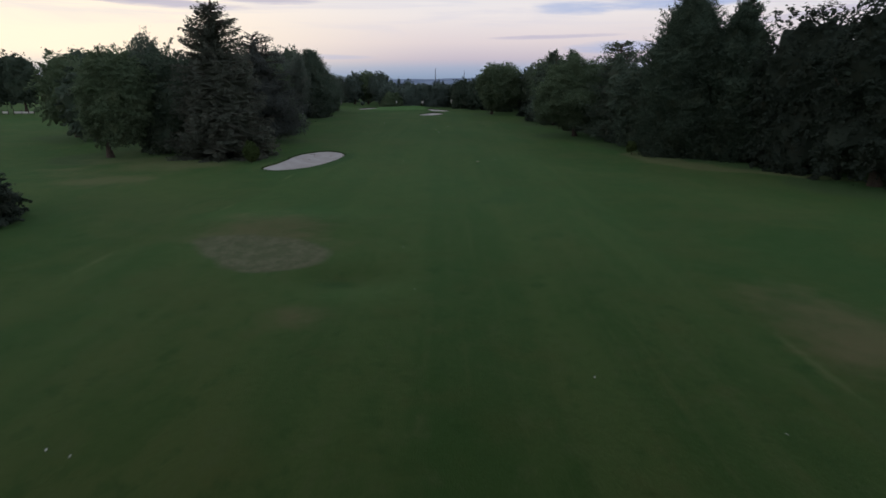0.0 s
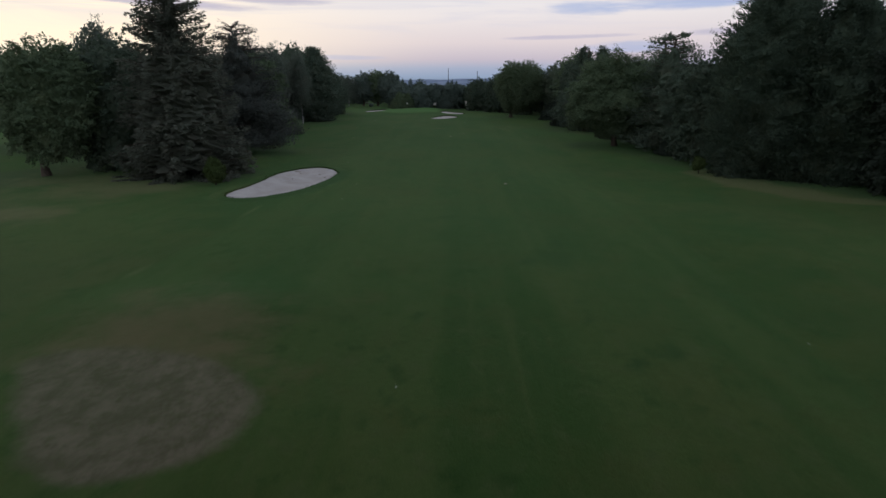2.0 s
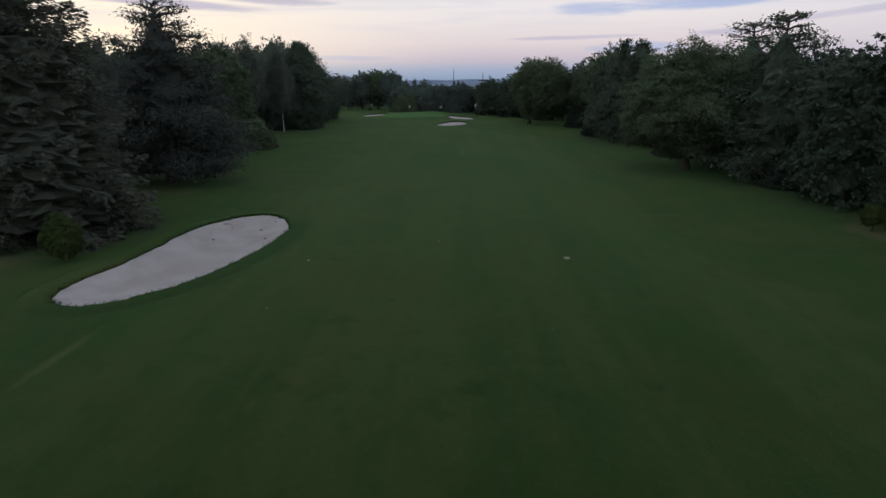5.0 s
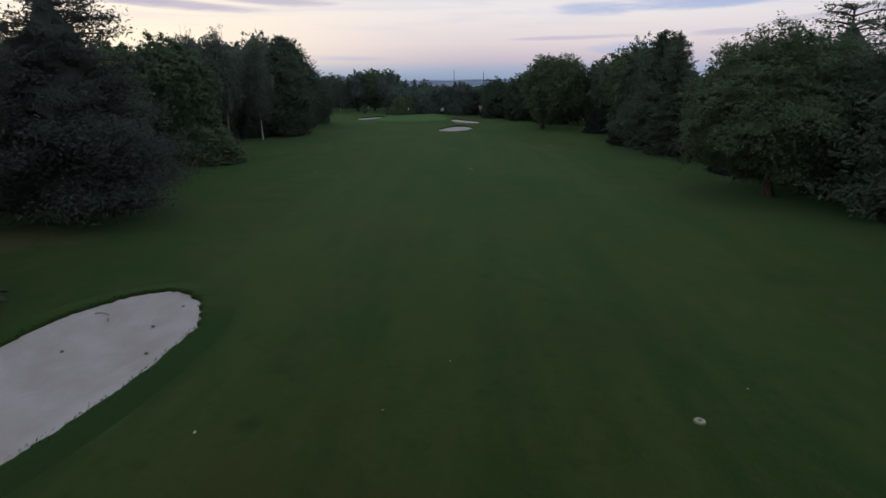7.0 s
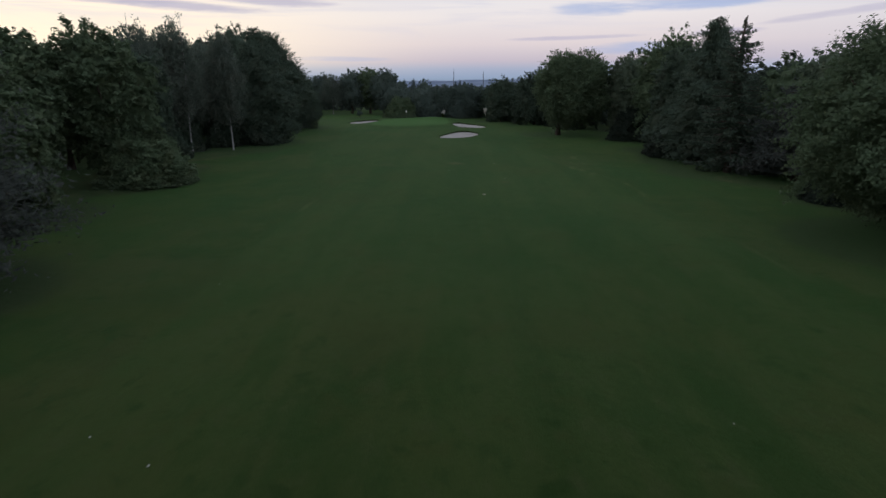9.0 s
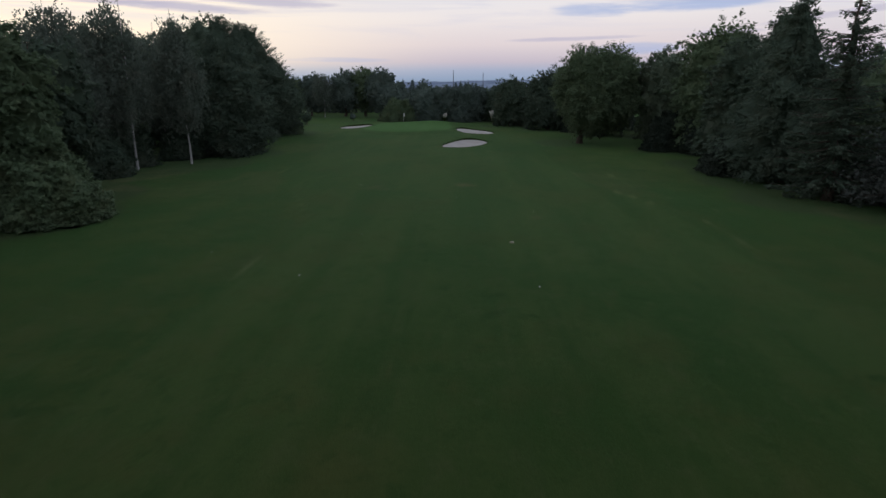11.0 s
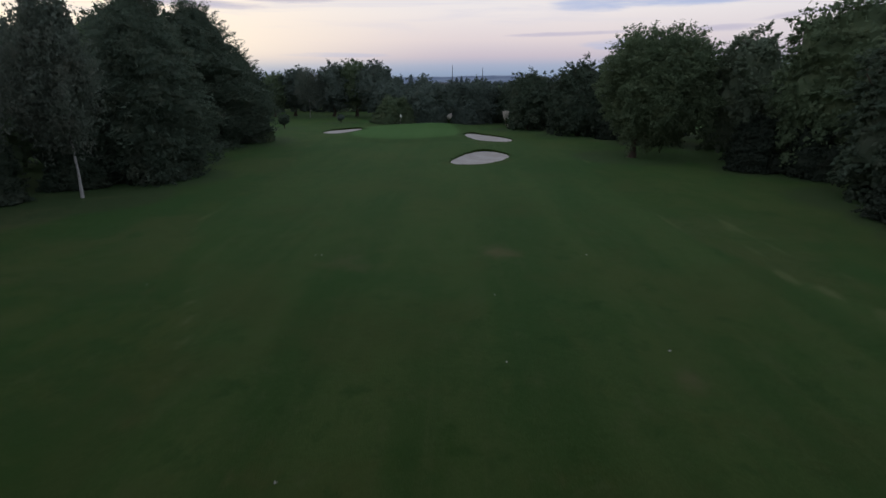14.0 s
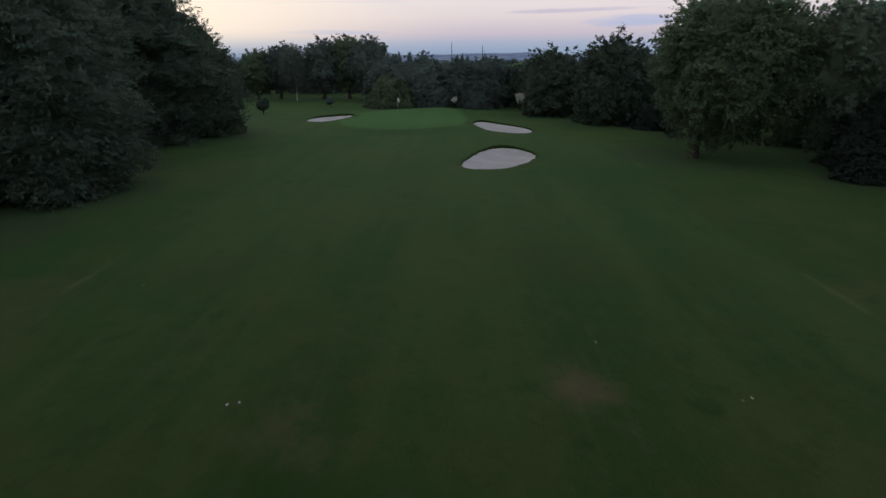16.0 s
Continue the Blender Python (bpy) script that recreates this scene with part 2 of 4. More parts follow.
HEDGE = foliage("clipped_leaves", (0.0381, 0.0712, 0.0232), (0.0915, 0.1282, 0.0387), (0.1079, 0.1139, 0.0387))
# bluer and paler leaves: distance haze painted into the colour
FAR = foliage("hazed_distant_leaves", (0.085, 0.118, 0.124), (0.155, 0.200, 0.205), (0.145, 0.168, 0.162))
# olive needles, their colour lightened to carry the sunset's veiling glare
LARCH = foliage("veiled_olive_needles", (0.0698, 0.0877, 0.0675), (0.1530, 0.1688, 0.1305), (0.1642, 0.1530, 0.1170))
# grey-green leaves of the farther trees, dusk haze painted into the colour
BELT = foliage("hazed_belt_leaves", (0.074, 0.110, 0.096), (0.148, 0.192, 0.158), (0.150, 0.172, 0.132))
PLUME = foliage("pampas_plumes", (0.5775, 0.5637, 0.5088), (0.8525, 0.8250, 0.7563), (0.6875, 0.6325, 0.5225))
BARK = bark("brown_bark", (0.055, 0.043, 0.034), (0.115, 0.095, 0.075))
BIRCH = material("birch_bark", birch_bark, 0.7, 0.25)
WHITE = material("white_paint", plain((0.70, 0.70, 0.67), (0.80, 0.80, 0.77), 3.0), 0.5, 0.4)
CREAM = material("cream_disc", plain((0.2720, 0.2640, 0.1840), (0.3520, 0.3360, 0.2400), 9.0), 0.6, 0.3)
INK = material("dark_print", plain((0.10, 0.10, 0.09), (0.16, 0.15, 0.13), 9.0), 0.7, 0.3)
STEEL = material("mast_steel", plain((0.10, 0.11, 0.13), (0.14, 0.15, 0.17), 0.2), 0.6, 0.3)
SLATE = material("roof_slate", plain((0.10, 0.10, 0.12), (0.16, 0.15, 0.16), 0.8), 0.8, 0.2)
RENDER_WALL = material("pale_wall", plain((0.52, 0.50, 0.47), (0.62, 0.60, 0.56), 0.6), 0.9, 0.2)
PANE = material("dark_pane", plain((0.03, 0.035, 0.04), (0.05, 0.055, 0.06), 0.6), 0.15, 0.5)
# wooded hills with aerial haze mixed into the base colour
HILL = material("hazed_hill_woodland", plain((0.1755, 0.2228, 0.3055), (0.2565, 0.3105, 0.4030), 0.012), 1.0, 0.0)
TWIG = material("dry_twig", plain((0.10, 0.075, 0.05), (0.17, 0.13, 0.09), 8.0), 0.9, 0.1)
STONE = material("dark_pebble", plain((0.07, 0.065, 0.06), (0.14, 0.13, 0.12), 9.0), 0.8, 0.2)


# ---------------------------------------------------------------- mesh helpers
def mesh_of(name, chunks, mats, smooth=False):
    """One mesh from chunks of (verts, faces) or (verts, faces, slot)."""
    verts, corners, sizes, slots, base = [], [], [], [], 0
    for chunk in chunks:
        v = np.asarray(chunk[0], float).reshape(-1, 3)
        f = np.asarray(chunk[1], int)
        verts.append(v)
        corners.append((f + base).ravel())
        sizes.append(np.full(len(f), f.shape[1]))
        slots.append(np.full(len(f), chunk[2] if len(chunk) > 2 else 0))
        base += len(v)
    verts, corners, sizes, slots = (np.concatenate(q) for q in (verts, corners, sizes, slots))
    me = bpy.data.meshes.new(name)
    me.vertices.add(len(verts))
    me.vertices.foreach_set("co", verts.astype(np.float32).ravel())
    me.loops.add(len(corners))
    me.loops.foreach_set("vertex_index", corners.astype(np.int32))
    me.polygons.add(len(sizes))
    me.polygons.foreach_set("loop_start", (np.cumsum(sizes) - sizes).astype(np.int32))
    for m in mats:
        me.materials.append(m)
    me.polygons.foreach_set("material_index", slots.astype(np.int32))
    me.polygons.foreach_set("use_smooth", np.full(len(sizes), smooth))
    me.update(calc_edges=True)
    me.validate()
    return me


def part(name, chunks, mats, parent, label="", smooth=False):
    ob = new(name, mesh_of(name, chunks, mats if isinstance(mats, (list, tuple)) else [mats], smooth))
    ob.parent = parent
    if label:
        ob["label"] = label
    return ob


def empty(name, x, y, z=0.0, turn=0.0):
    ob = new(name)
    ob.matrix_basis = pose(x, y, z, 0, 0, turn)
    ob.empty_display_size = 0.2
    return ob


def unit(v):
    return v / np.maximum(np.linalg.norm(v, axis=-1, keepdims=True), 1e-9)


def tube(points, radii, sides=8):
    """A tapered tube along points."""
    p = np.asarray(points, float)
    d = unit(np.gradient(p, axis=0))
    a = unit(np.cross(d, np.array([0.31, 0.95, 0.05])))
    b = np.cross(d, a)
    ang = np.linspace(0, 2 * np.pi, sides, endpoint=False)
    ring = p[:, None] + np.asarray(radii, float)[:, None, None] * (np.cos(ang)[None, :, None] * a[:, None] + np.sin(ang)[None, :, None] * b[:, None])
    n, v = len(p), ring.reshape(-1, 3)
    i, j = np.meshgrid(np.arange(n - 1), np.arange(sides), indexing="ij")
    k = (j + 1) % sides
    f = np.stack([i * sides + j, i * sides + k, (i + 1) * sides + k, (i + 1) * sides + j], -1).reshape(-1, 4)
    return v, f


def box(x0, y0, z0, x1, y1, z1):
    v = [(x, y, z) for z in (z0, z1) for x, y in ((x0, y0), (x1, y0), (x1, y1), (x0, y1))]
    return v, [(3, 2, 1, 0), (4, 5, 6, 7), (0, 1, 5, 4), (1, 2, 6, 5), (2, 3, 7, 6), (3, 0, 4, 7)]


def leaves(c, along, normal, length, width):
    """Folded kite-shaped leaves at c."""
    side = unit(np.cross(normal, along))
    along = unit(along)
    length, width = np.asarray(length)[:, None], np.asarray(width)[:, None]
    nrm = unit(normal)
    v = np.stack([c - along * length * 0.5, c + side * width * 0.5 - nrm * width * 0.18, c + along * length * 0.5, c - side * width * 0.5 - nrm * width * 0.18], 1)
    return v.reshape(-1, 3), np.arange(len(c) * 4).reshape(-1, 4)


_b = bmesh.new()
bmesh.ops.create_icosphere(_b, subdivisions=2, radius=1.0)
ICO_V = np.array([tuple(v.co) for v in _b.verts])
ICO_F = np.array([[v.index for v in f.verts] for f in _b.faces])
_b.free()
_b = bmesh.new()
bmesh.ops.create_icosphere(_b, subdivisions=1, radius=1.0)
CORE_V = np.array([tuple(v.co) for v in _b.verts])
CORE_F = np.array([[v.index for v in f.verts] for f in _b.faces])
_b.free()


def sphere_dirs(rng, n):
    return unit(rng.normal(size=(n, 3)))


def lump(rng, centre, radii):
    """An uneven dense core for a clump of foliage."""
    k = 1 + 0.16 * rng.normal(size=(len(ICO_V), 1))
    return centre + ICO_V * k * np.asarray(radii), ICO_F


_b = bmesh.new()
bmesh.ops.create_icosphere(_b, subdivisions=4, radius=1.0)
BALL_V = np.array([tuple(v.co) for v in _b.verts])
BALL_F = np.array([[v.index for v in f.verts] for f in _b.faces])
_b.free()


def clumps(rng, centres, radii, middle, n, size, slim=0.6, squash=1.0, hang=0.0, shag=0.10, core=0.72):
    """Leaves over many overlapping clumps, facing out of the crown."""
    out = [(c + CORE_V * (1.08 + 0.14 * rng.normal(size=(len(CORE_V), 1))) * np.array([r, r, r * squash]) * core, CORE_F) for c, r in zip(centres, radii)]
    pick = rng.choice(len(centres), n, p=radii ** 2 / np.sum(radii ** 2))
    d = sphere_dirs(rng, n)
    outward = unit(centres[pick] - middle)
    flip = np.sum(d * outward, 1) < -0.25
    d[flip] *= -1
    fac = 1 + shag * rng.normal(size=(n, 1)) + 0.13 * (rng.random((n, 1)) > 0.93)
    c = centres[pick] + d * radii[pick][:, None] * fac * np.array([1, 1, squash])
    keep = c[:, 2] > 0.12
    c, d = c[keep], d[keep]
    m = len(c)
    normal = unit(d + rng.normal(size=(m, 3)) * 0.36 + np.array([0, 0, 0.3]))
    along = unit(np.cross(normal, rng.normal(size=(m, 3))) + np.array([0, 0, -hang]))
    s = size * rng.uniform(0.6, 1.4, m)
    out.append(leaves(c, along, normal, s, s * slim))
    return out


def sprays(rng, p, out, reach, n, size, slim=0.6, thin=0.4, droop=0.0, lift=0.6):
    """Leaves strewn along short leafy twigs at p that point out of the crown."""
    m = len(p)
    w_ = reach ** 2 / np.sum(reach ** 2)
    k = rng.choice(m, n, p=w_)
    o = unit(out[k] + np.array([0, 0, -droop]))
    side = unit(np.cross(o, np.array([0.03, 0.02, 1.0])) + 1e-4)
    nrm = np.cross(side, o)
    r = reach[k][:, None]
    q = rng.normal(size=(n, 3)) * 0.5
    c = p[k] + o * (q[:, :1] + 0.15) * r + side * q[:, 1:2] * r * 0.8 + nrm * q[:, 2:] * r * thin
    keep = c[:, 2] > 0.12
    c, k = c[keep], k[keep]
    m = len(c)
    normal = unit(np.array([0, 0, lift]) + out[k] * 0.55 + rng.normal(size=(m, 3)) * 0.42)
    along = unit(np.cross(normal, rng.normal(size=(m, 3))) + out[k] * 0.4 + np.array([0, 0, -droop]))
    s = size * rng.uniform(0.6, 1.45, m)
    return leaves(c, along, normal, s, s * slim)


def waves(rng, count, low, high):
    """A smooth uneven function over directions."""
    k = sphere_dirs(rng, count) * rng.uniform(low, high, (count, 1))
    ph = rng.uniform(0, 6.28, count)
    return lambda d: np.sin(d @ k.T + ph).sum(1) / math.sqrt(count / 2)


def canopy(rng, mid, ext, n, size, top=0.0, box_=2.5, bays=1.0, droop=0.25, core=0.80, spray=1.0, slim=0.62, dome=False, lobes=22, low_box=None):
    """A crown with boughs and bays: a dim inner mass, leafy twigs over it and a frayed outline."""
    ext = np.asarray(ext, float)
    wave, fret = waves(rng, 9, 2.0, 4.5), waves(rng, 14, 7.0, 15.0)
    bough = unit(sphere_dirs(rng, lobes) + np.array([0, 0, 0.25]))
    push = rng.uniform(0.35, 1.0, lobes)
    grip = 0.75 * lobes

    def surface(d):
        z = d[:, 2]
        power = np.where(z < 0, low_box or box_, box_)
        flat = np.maximum(1 - np.abs(z) ** power, 0.0) ** (1 / power)
        xy = d[:, :2] / np.maximum(np.linalg.norm(d[:, :2], axis=1, keepdims=True), 1e-6) * flat[:, None]
        xy = xy * np.where(z > 0, 1 - top * z, 1.0)[:, None]
        near = np.clip(d @ bough.T, -1, 1)
        knob = np.max(np.exp((near - 1) * grip) * push, axis=1)
        f = 0.80 + bays * (0.045 * wave(d) + 0.045 * fret(d) + 0.24 * knob)
        return np.concatenate([xy, z[:, None]], 1) * f[:, None]

    base = surface(BALL_V)
    if dome:
        base[:, 2] = np.maximum(base[:, 2], -0.02)
    low, high = base.min(0), base.max(0)
    scale, shift = 2 * ext / (high - low), (high + low) / 2
    if dome:
        scale[2], shift[2] = ext[2] / high[2], 0.0
    jitter = 1 + 0.035 * rng.normal(size=(len(BALL_V), 1))
    inner = mid + (base - shift) * core * jitter * scale
    inner[:, 2] = np.maximum(inner[:, 2], 0.1)
    reach = 0.050 * spray * (ext[0] + ext[1] + ext[2]) ** 0.75
    m = max(60, n // 26)
    d = sphere_dirs(rng, m)
    if dome:
        d[:, 2] = np.abs(d[:, 2]) * 1.0 - 0.02
    rho = 1 - 0.22 * rng.random(m) ** 1.3
    p = mid + (surface(d) - shift) * scale * (rho - 0.35 * reach / ext.mean())[:, None]
    out = unit((p - mid) / ext)
    size_of = reach * rng.uniform(0.6, 1.35, m)
    p[:, 2] = np.maximum(p[:, 2], 0.35)
    far = sphere_dirs(rng, n // 4)
    if dome:
        far[:, 2] = np.abs(far[:, 2])
    q = mid + (surface(far) - shift) * scale * rng.uniform(core, 0.93, (n // 4, 1))
    q[:, 2] = np.maximum(q[:, 2], 0.2)
    s = size * rng.uniform(1.2, 1.9, n // 4)
    fill = leaves(q, sphere_dirs(rng, n // 4), unit(far + 0.5 * sphere_dirs(rng, n // 4) + np.array([0, 0, 0.2])), s, s * slim)
    return [(inner, BALL_F), sprays(rng, p, out, size_of, n, size, slim, 0.45, droop), fill]


# ---------------------------------------------------------------- trees
TREE_FEET = []


def tree_root(name, x, y, label, category="tree", group="trees along the fairway"):
    TREE_FEET.append((x, y, 1.0 if category == "tree" else 0.6))
    return tagged(empty(name, x, y, ground_z(x, y) - 0.05), label, category, group)


def bole(rng, h, r, lean=(0, 0), sides=9, steps=7):
    t = np.linspace(0, 1, steps)
    p = np.stack([lean[0] * t ** 1.4 + rng.normal(0, r * 0.35, steps) * (t > 0.1), lean[1] * t ** 1.4 + rng.normal(0, r * 0.35, steps) * (t > 0.1), h * t], 1)
    rad = r * (1 - 0.82 * t) + r * 0.55 * np.exp(-t * 28)
    return p, tube(p, rad, sides)


def broadleaf(seed, x, y, h, wide, clear=1.6, dx=0.0, n=11000, leaf=BROAD, size=0.42, top=0.0, name="broadleaf_tree",
              label="broad round-crowned deciduous tree in full leaf on mown grass", lobes=38, deep=None, group="trees along the fairway", box=2.4, bays=1.0):
    """A round-headed tree: trunk, limbs and a crown of many leafy clumps. top narrows the head."""
    rng = np.random.default_rng(seed)
    root = tree_root(name, x, y, label, group=group)
    foot = clear - 0.13 * h if clear < 0.6 else clear
    rx, ry, rz = wide / 2, (deep or wide) / 2, (h - foot) / 2
    mid = np.array([dx, 0.0, foot + rz])
    line, trunk = bole(rng, foot + rz * 1.1, 0.022 * h + 0.03, (dx * 0.5, 0))
    wood = [trunk]
    for i in range(9):
        a = line[rng.integers(2, 5)]
        b = mid + unit(rng.normal(size=3) + np.array([0, 0, 0.3])) * np.array([rx, ry, rz]) * 0.72
        m = (a + b) / 2 + np.array([0, 0, -0.06 * h * rng.random()])
        wood.append(tube([a, m, b], [0.012 * h, 0.008 * h, 0.003 * h], 6))
    part("trunk", wood, BARK, root, "brown furrowed trunk with spreading limbs", True)
    part("crown", canopy(rng, mid, (rx, ry, rz), int(n * 0.82), size * 0.88, top, box, bays, 0.3, 0.75, 1.0, 0.62, lobes=lobes, low_box=5.5 if clear < 0.6 else None), leaf, root)
    return root


def layered(seed, x, y, h, wide, n=11000, leaf=CEDAR, clear=0.5, shape=0.75, name="pine_tree", tiers=24,
            label="dark evergreen pine with layered drooping branches", size=0.5, sparse=1.0, tip=1.0, dx=0.0, group="trees along the fairway"):
    """Pine or cedar: flat plates of needles on level limbs, ragged outline."""
    rng = np.random.default_rng(seed)
    root = tree_root(name, x, y, label, group=group)
    line, trunk = bole(rng, h * 0.97, 0.024 * h + 0.05, (dx, 0), steps=9)
    wood, centres, radii = [trunk], [], []
    for t in range(tiers):
        s = (t + rng.uniform(-0.3, 0.3)) / (tiers - 1)
        s = min(max(s, 0.0), 1.0)
        z = clear + 0.9 + (h - clear - 1.5) * s
        reach = wide / 2 * ((1 - s) ** shape * 0.95 + 0.10 * tip)
        for b in range(int(4 + 3 * (1 - s) * sparse)):
            az = rng.uniform(0, 2 * np.pi)
            rr = reach * rng.uniform(0.62, 1.12)
            base = np.array([np.interp(z, line[:, 2], line[:, 0]), np.interp(z, line[:, 2], line[:, 1]), z])
            end = base + np.array([np.cos(az) * rr, np.sin(az) * rr, rng.uniform(-0.9, 0.2) * (1 - s) + 0.5 * s])
            wood.append(tube([base, (base + end) / 2 + np.array([0, 0, 0.15]), end], [0.006 * h, 0.004 * h, 0.0015 * h], 5))
            for q in (0.45, 0.72, 0.96):
                centres.append(base + (end - base) * q + rng.normal(0, 0.12, 3))
                radii.append(max(0.45, rr * rng.uniform(0.26, 0.40)))
    part("trunk", wood, BARK, root, "dark scaly trunk with level limbs", True)
    c, r = np.array(centres), np.array(radii)
    keep = c[:, 2] - r * 0.3 > 0.15
    c, r = c[keep], r[keep]
    out = unit(c * np.array([1, 1, 0.0]) + np.array([0, 0, 0.25]))
    si, ai = np.meshgrid(np.linspace(0.0, 0.93, 26), np.linspace(0, 2 * np.pi, 22, endpoint=False), indexing="ij")
    rr = wide / 2 * ((1 - si) ** shape * 0.95 + 0.06 * tip) * 0.62 * np.clip((0.98 - si) * 4, 0.15, 1) * (1 + 0.16 * rng.normal(size=si.shape))
    zz = clear + 0.4 + (h - clear - 1.5) * si
    v = np.stack([np.interp(zz, line[:, 2], line[:, 0]) + rr * np.cos(ai), np.interp(zz, line[:, 2], line[:, 1]) + rr * np.sin(ai), zz], -1).reshape(-1, 3)
    i, j = np.meshgrid(np.arange(25), np.arange(22), indexing="ij")
    k = (j + 1) % 22
    f = np.stack([i * 22 + j, i * 22 + k, (i + 1) * 22 + k, (i + 1) * 22 + j], -1).reshape(-1, 4)
    part("crown", [(v, f), sprays(rng, c, out, r * 1.1, int(n * 1.6), size * 0.82, 0.34, 0.34, -0.15, 0.6)], leaf, root)
    return root


def spire(seed, x, y, h, wide, n=12000, leaf=SPRAY, shape=0.7, bulge=2.4, name="cypress_tree", droop=0.1, size=0.55, core=0.80,
          label="dense dark green conifer clothed to the ground", clear=0.0, ragged=0.10, group="trees along the fairway", dx=0.0):
    """A conifer with a dense skirt: sprays over a tapering body with uneven bays."""
    rng = np.random.default_rng(seed)
    root = tree_root(name, x, y, label, group=group)
    ph = rng.uniform(0, 6.28, 8)

    def radius(s, az):
        body = np.minimum(1.0, (1 - s) * bulge) ** shape * (0.86 + 0.14 * np.minimum(1, s * 6))
        wave = 1 + ragged * (np.sin(3 * az + 9 * s + ph[0]) + 0.8 * np.sin(5 * az - 15 * s + ph[1]) + 0.7 * np.sin(31 * s + 2 * az + ph[2]) + 0.6 * np.sin(9 * az + 43 * s + ph[3]) + 0.55 * np.sin(17 * az - 12 * s + ph[4]) + 0.4 * np.sin(26 * az + 70 * s + ph[5]))
        return np.maximum(wide / 2 * body * wave, 0.03)

    line, trunk = bole(rng, h * 0.9, 0.02 * h + 0.05)
    part("trunk", [trunk], BARK, root, "brown trunk hidden by foliage", True)
    # inner body
    si, ai = np.meshgrid(np.linspace(0.0, 0.97, 44), np.linspace(0, 2 * np.pi, 36, endpoint=False), indexing="ij")
    rr = radius(si, ai) * core * (1 + 0.05 * rng.normal(size=si.shape))
    z = clear + 0.1 + (h - clear) * si
    v = np.stack([rr * np.cos(ai) + dx * si, rr * np.sin(ai), z], -1).reshape(-1, 3)
    i, j = np.meshgrid(np.arange(43), np.arange(36), indexing="ij")
    k = (j + 1) % 36
    f = np.stack([i * 36 + j, i * 36 + k, (i + 1) * 36 + k, (i + 1) * 36 + j], -1).reshape(-1, 4)
    # sprays
    n = int(n * 0.95)
    s = 1 - np.sqrt(rng.random(n)) * 1.0
    s = np.where(rng.random(n) < 0.25, rng.random(n), s)
    az = rng.uniform(0, 2 * np.pi, n)
    r = radius(s, az) * (core + (1.08 - core) * rng.random(n) ** 0.8) + 0.12 * rng.normal(size=n) ** 2 * (rng.random(n) > 0.8)
    zz = clear + 0.1 + (h - clear) * s + rng.normal(0, 0.12, n)
    c = np.stack([r * np.cos(az) + dx * s, r * np.sin(az), np.maximum(zz, 0.1)], 1)
    out = np.stack([np.cos(az), np.sin(az), np.zeros(n)], 1)
    along = unit(out * 0.8 + np.array([0, 0, 0.75 - droop * 4]) + rng.normal(size=(n, 3)) * 0.4)
    normal = unit(out * 0.6 + np.array([0, 0, 0.6]) + rng.normal(size=(n, 3)) * 0.45)
    ln = 0.72 * size * rng.uniform(0.6, 1.5, n) * (0.55 + 0.45 * np.minimum(1, (1 - s) * 3))
    m = max(120, n // 45)
    st, at_ = rng.random(m) ** 0.8, rng.uniform(0, 2 * np.pi, m)
    rt = radius(st, at_) * rng.uniform(0.98, 1.12, m) + 0.1
    tips = np.stack([rt * np.cos(at_) + dx * st, rt * np.sin(at_), np.maximum(clear + 0.4 + (h - clear) * st, 0.5)], 1)
    ends = unit(np.stack([np.cos(at_), np.sin(at_), np.full(m, 0.45 - 2.5 * droop) + 0.8 * st ** 3], 1))
    burr = sprays(rng, tips, ends, 0.030 * h * rng.uniform(0.6, 1.5, m), n // 2, size * 0.62, 0.36, 0.3, 0.0, 0.5)
    part("crown", [(v, f), leaves(c, along, normal, ln, ln * 0.36), burr], leaf, root)
    return root


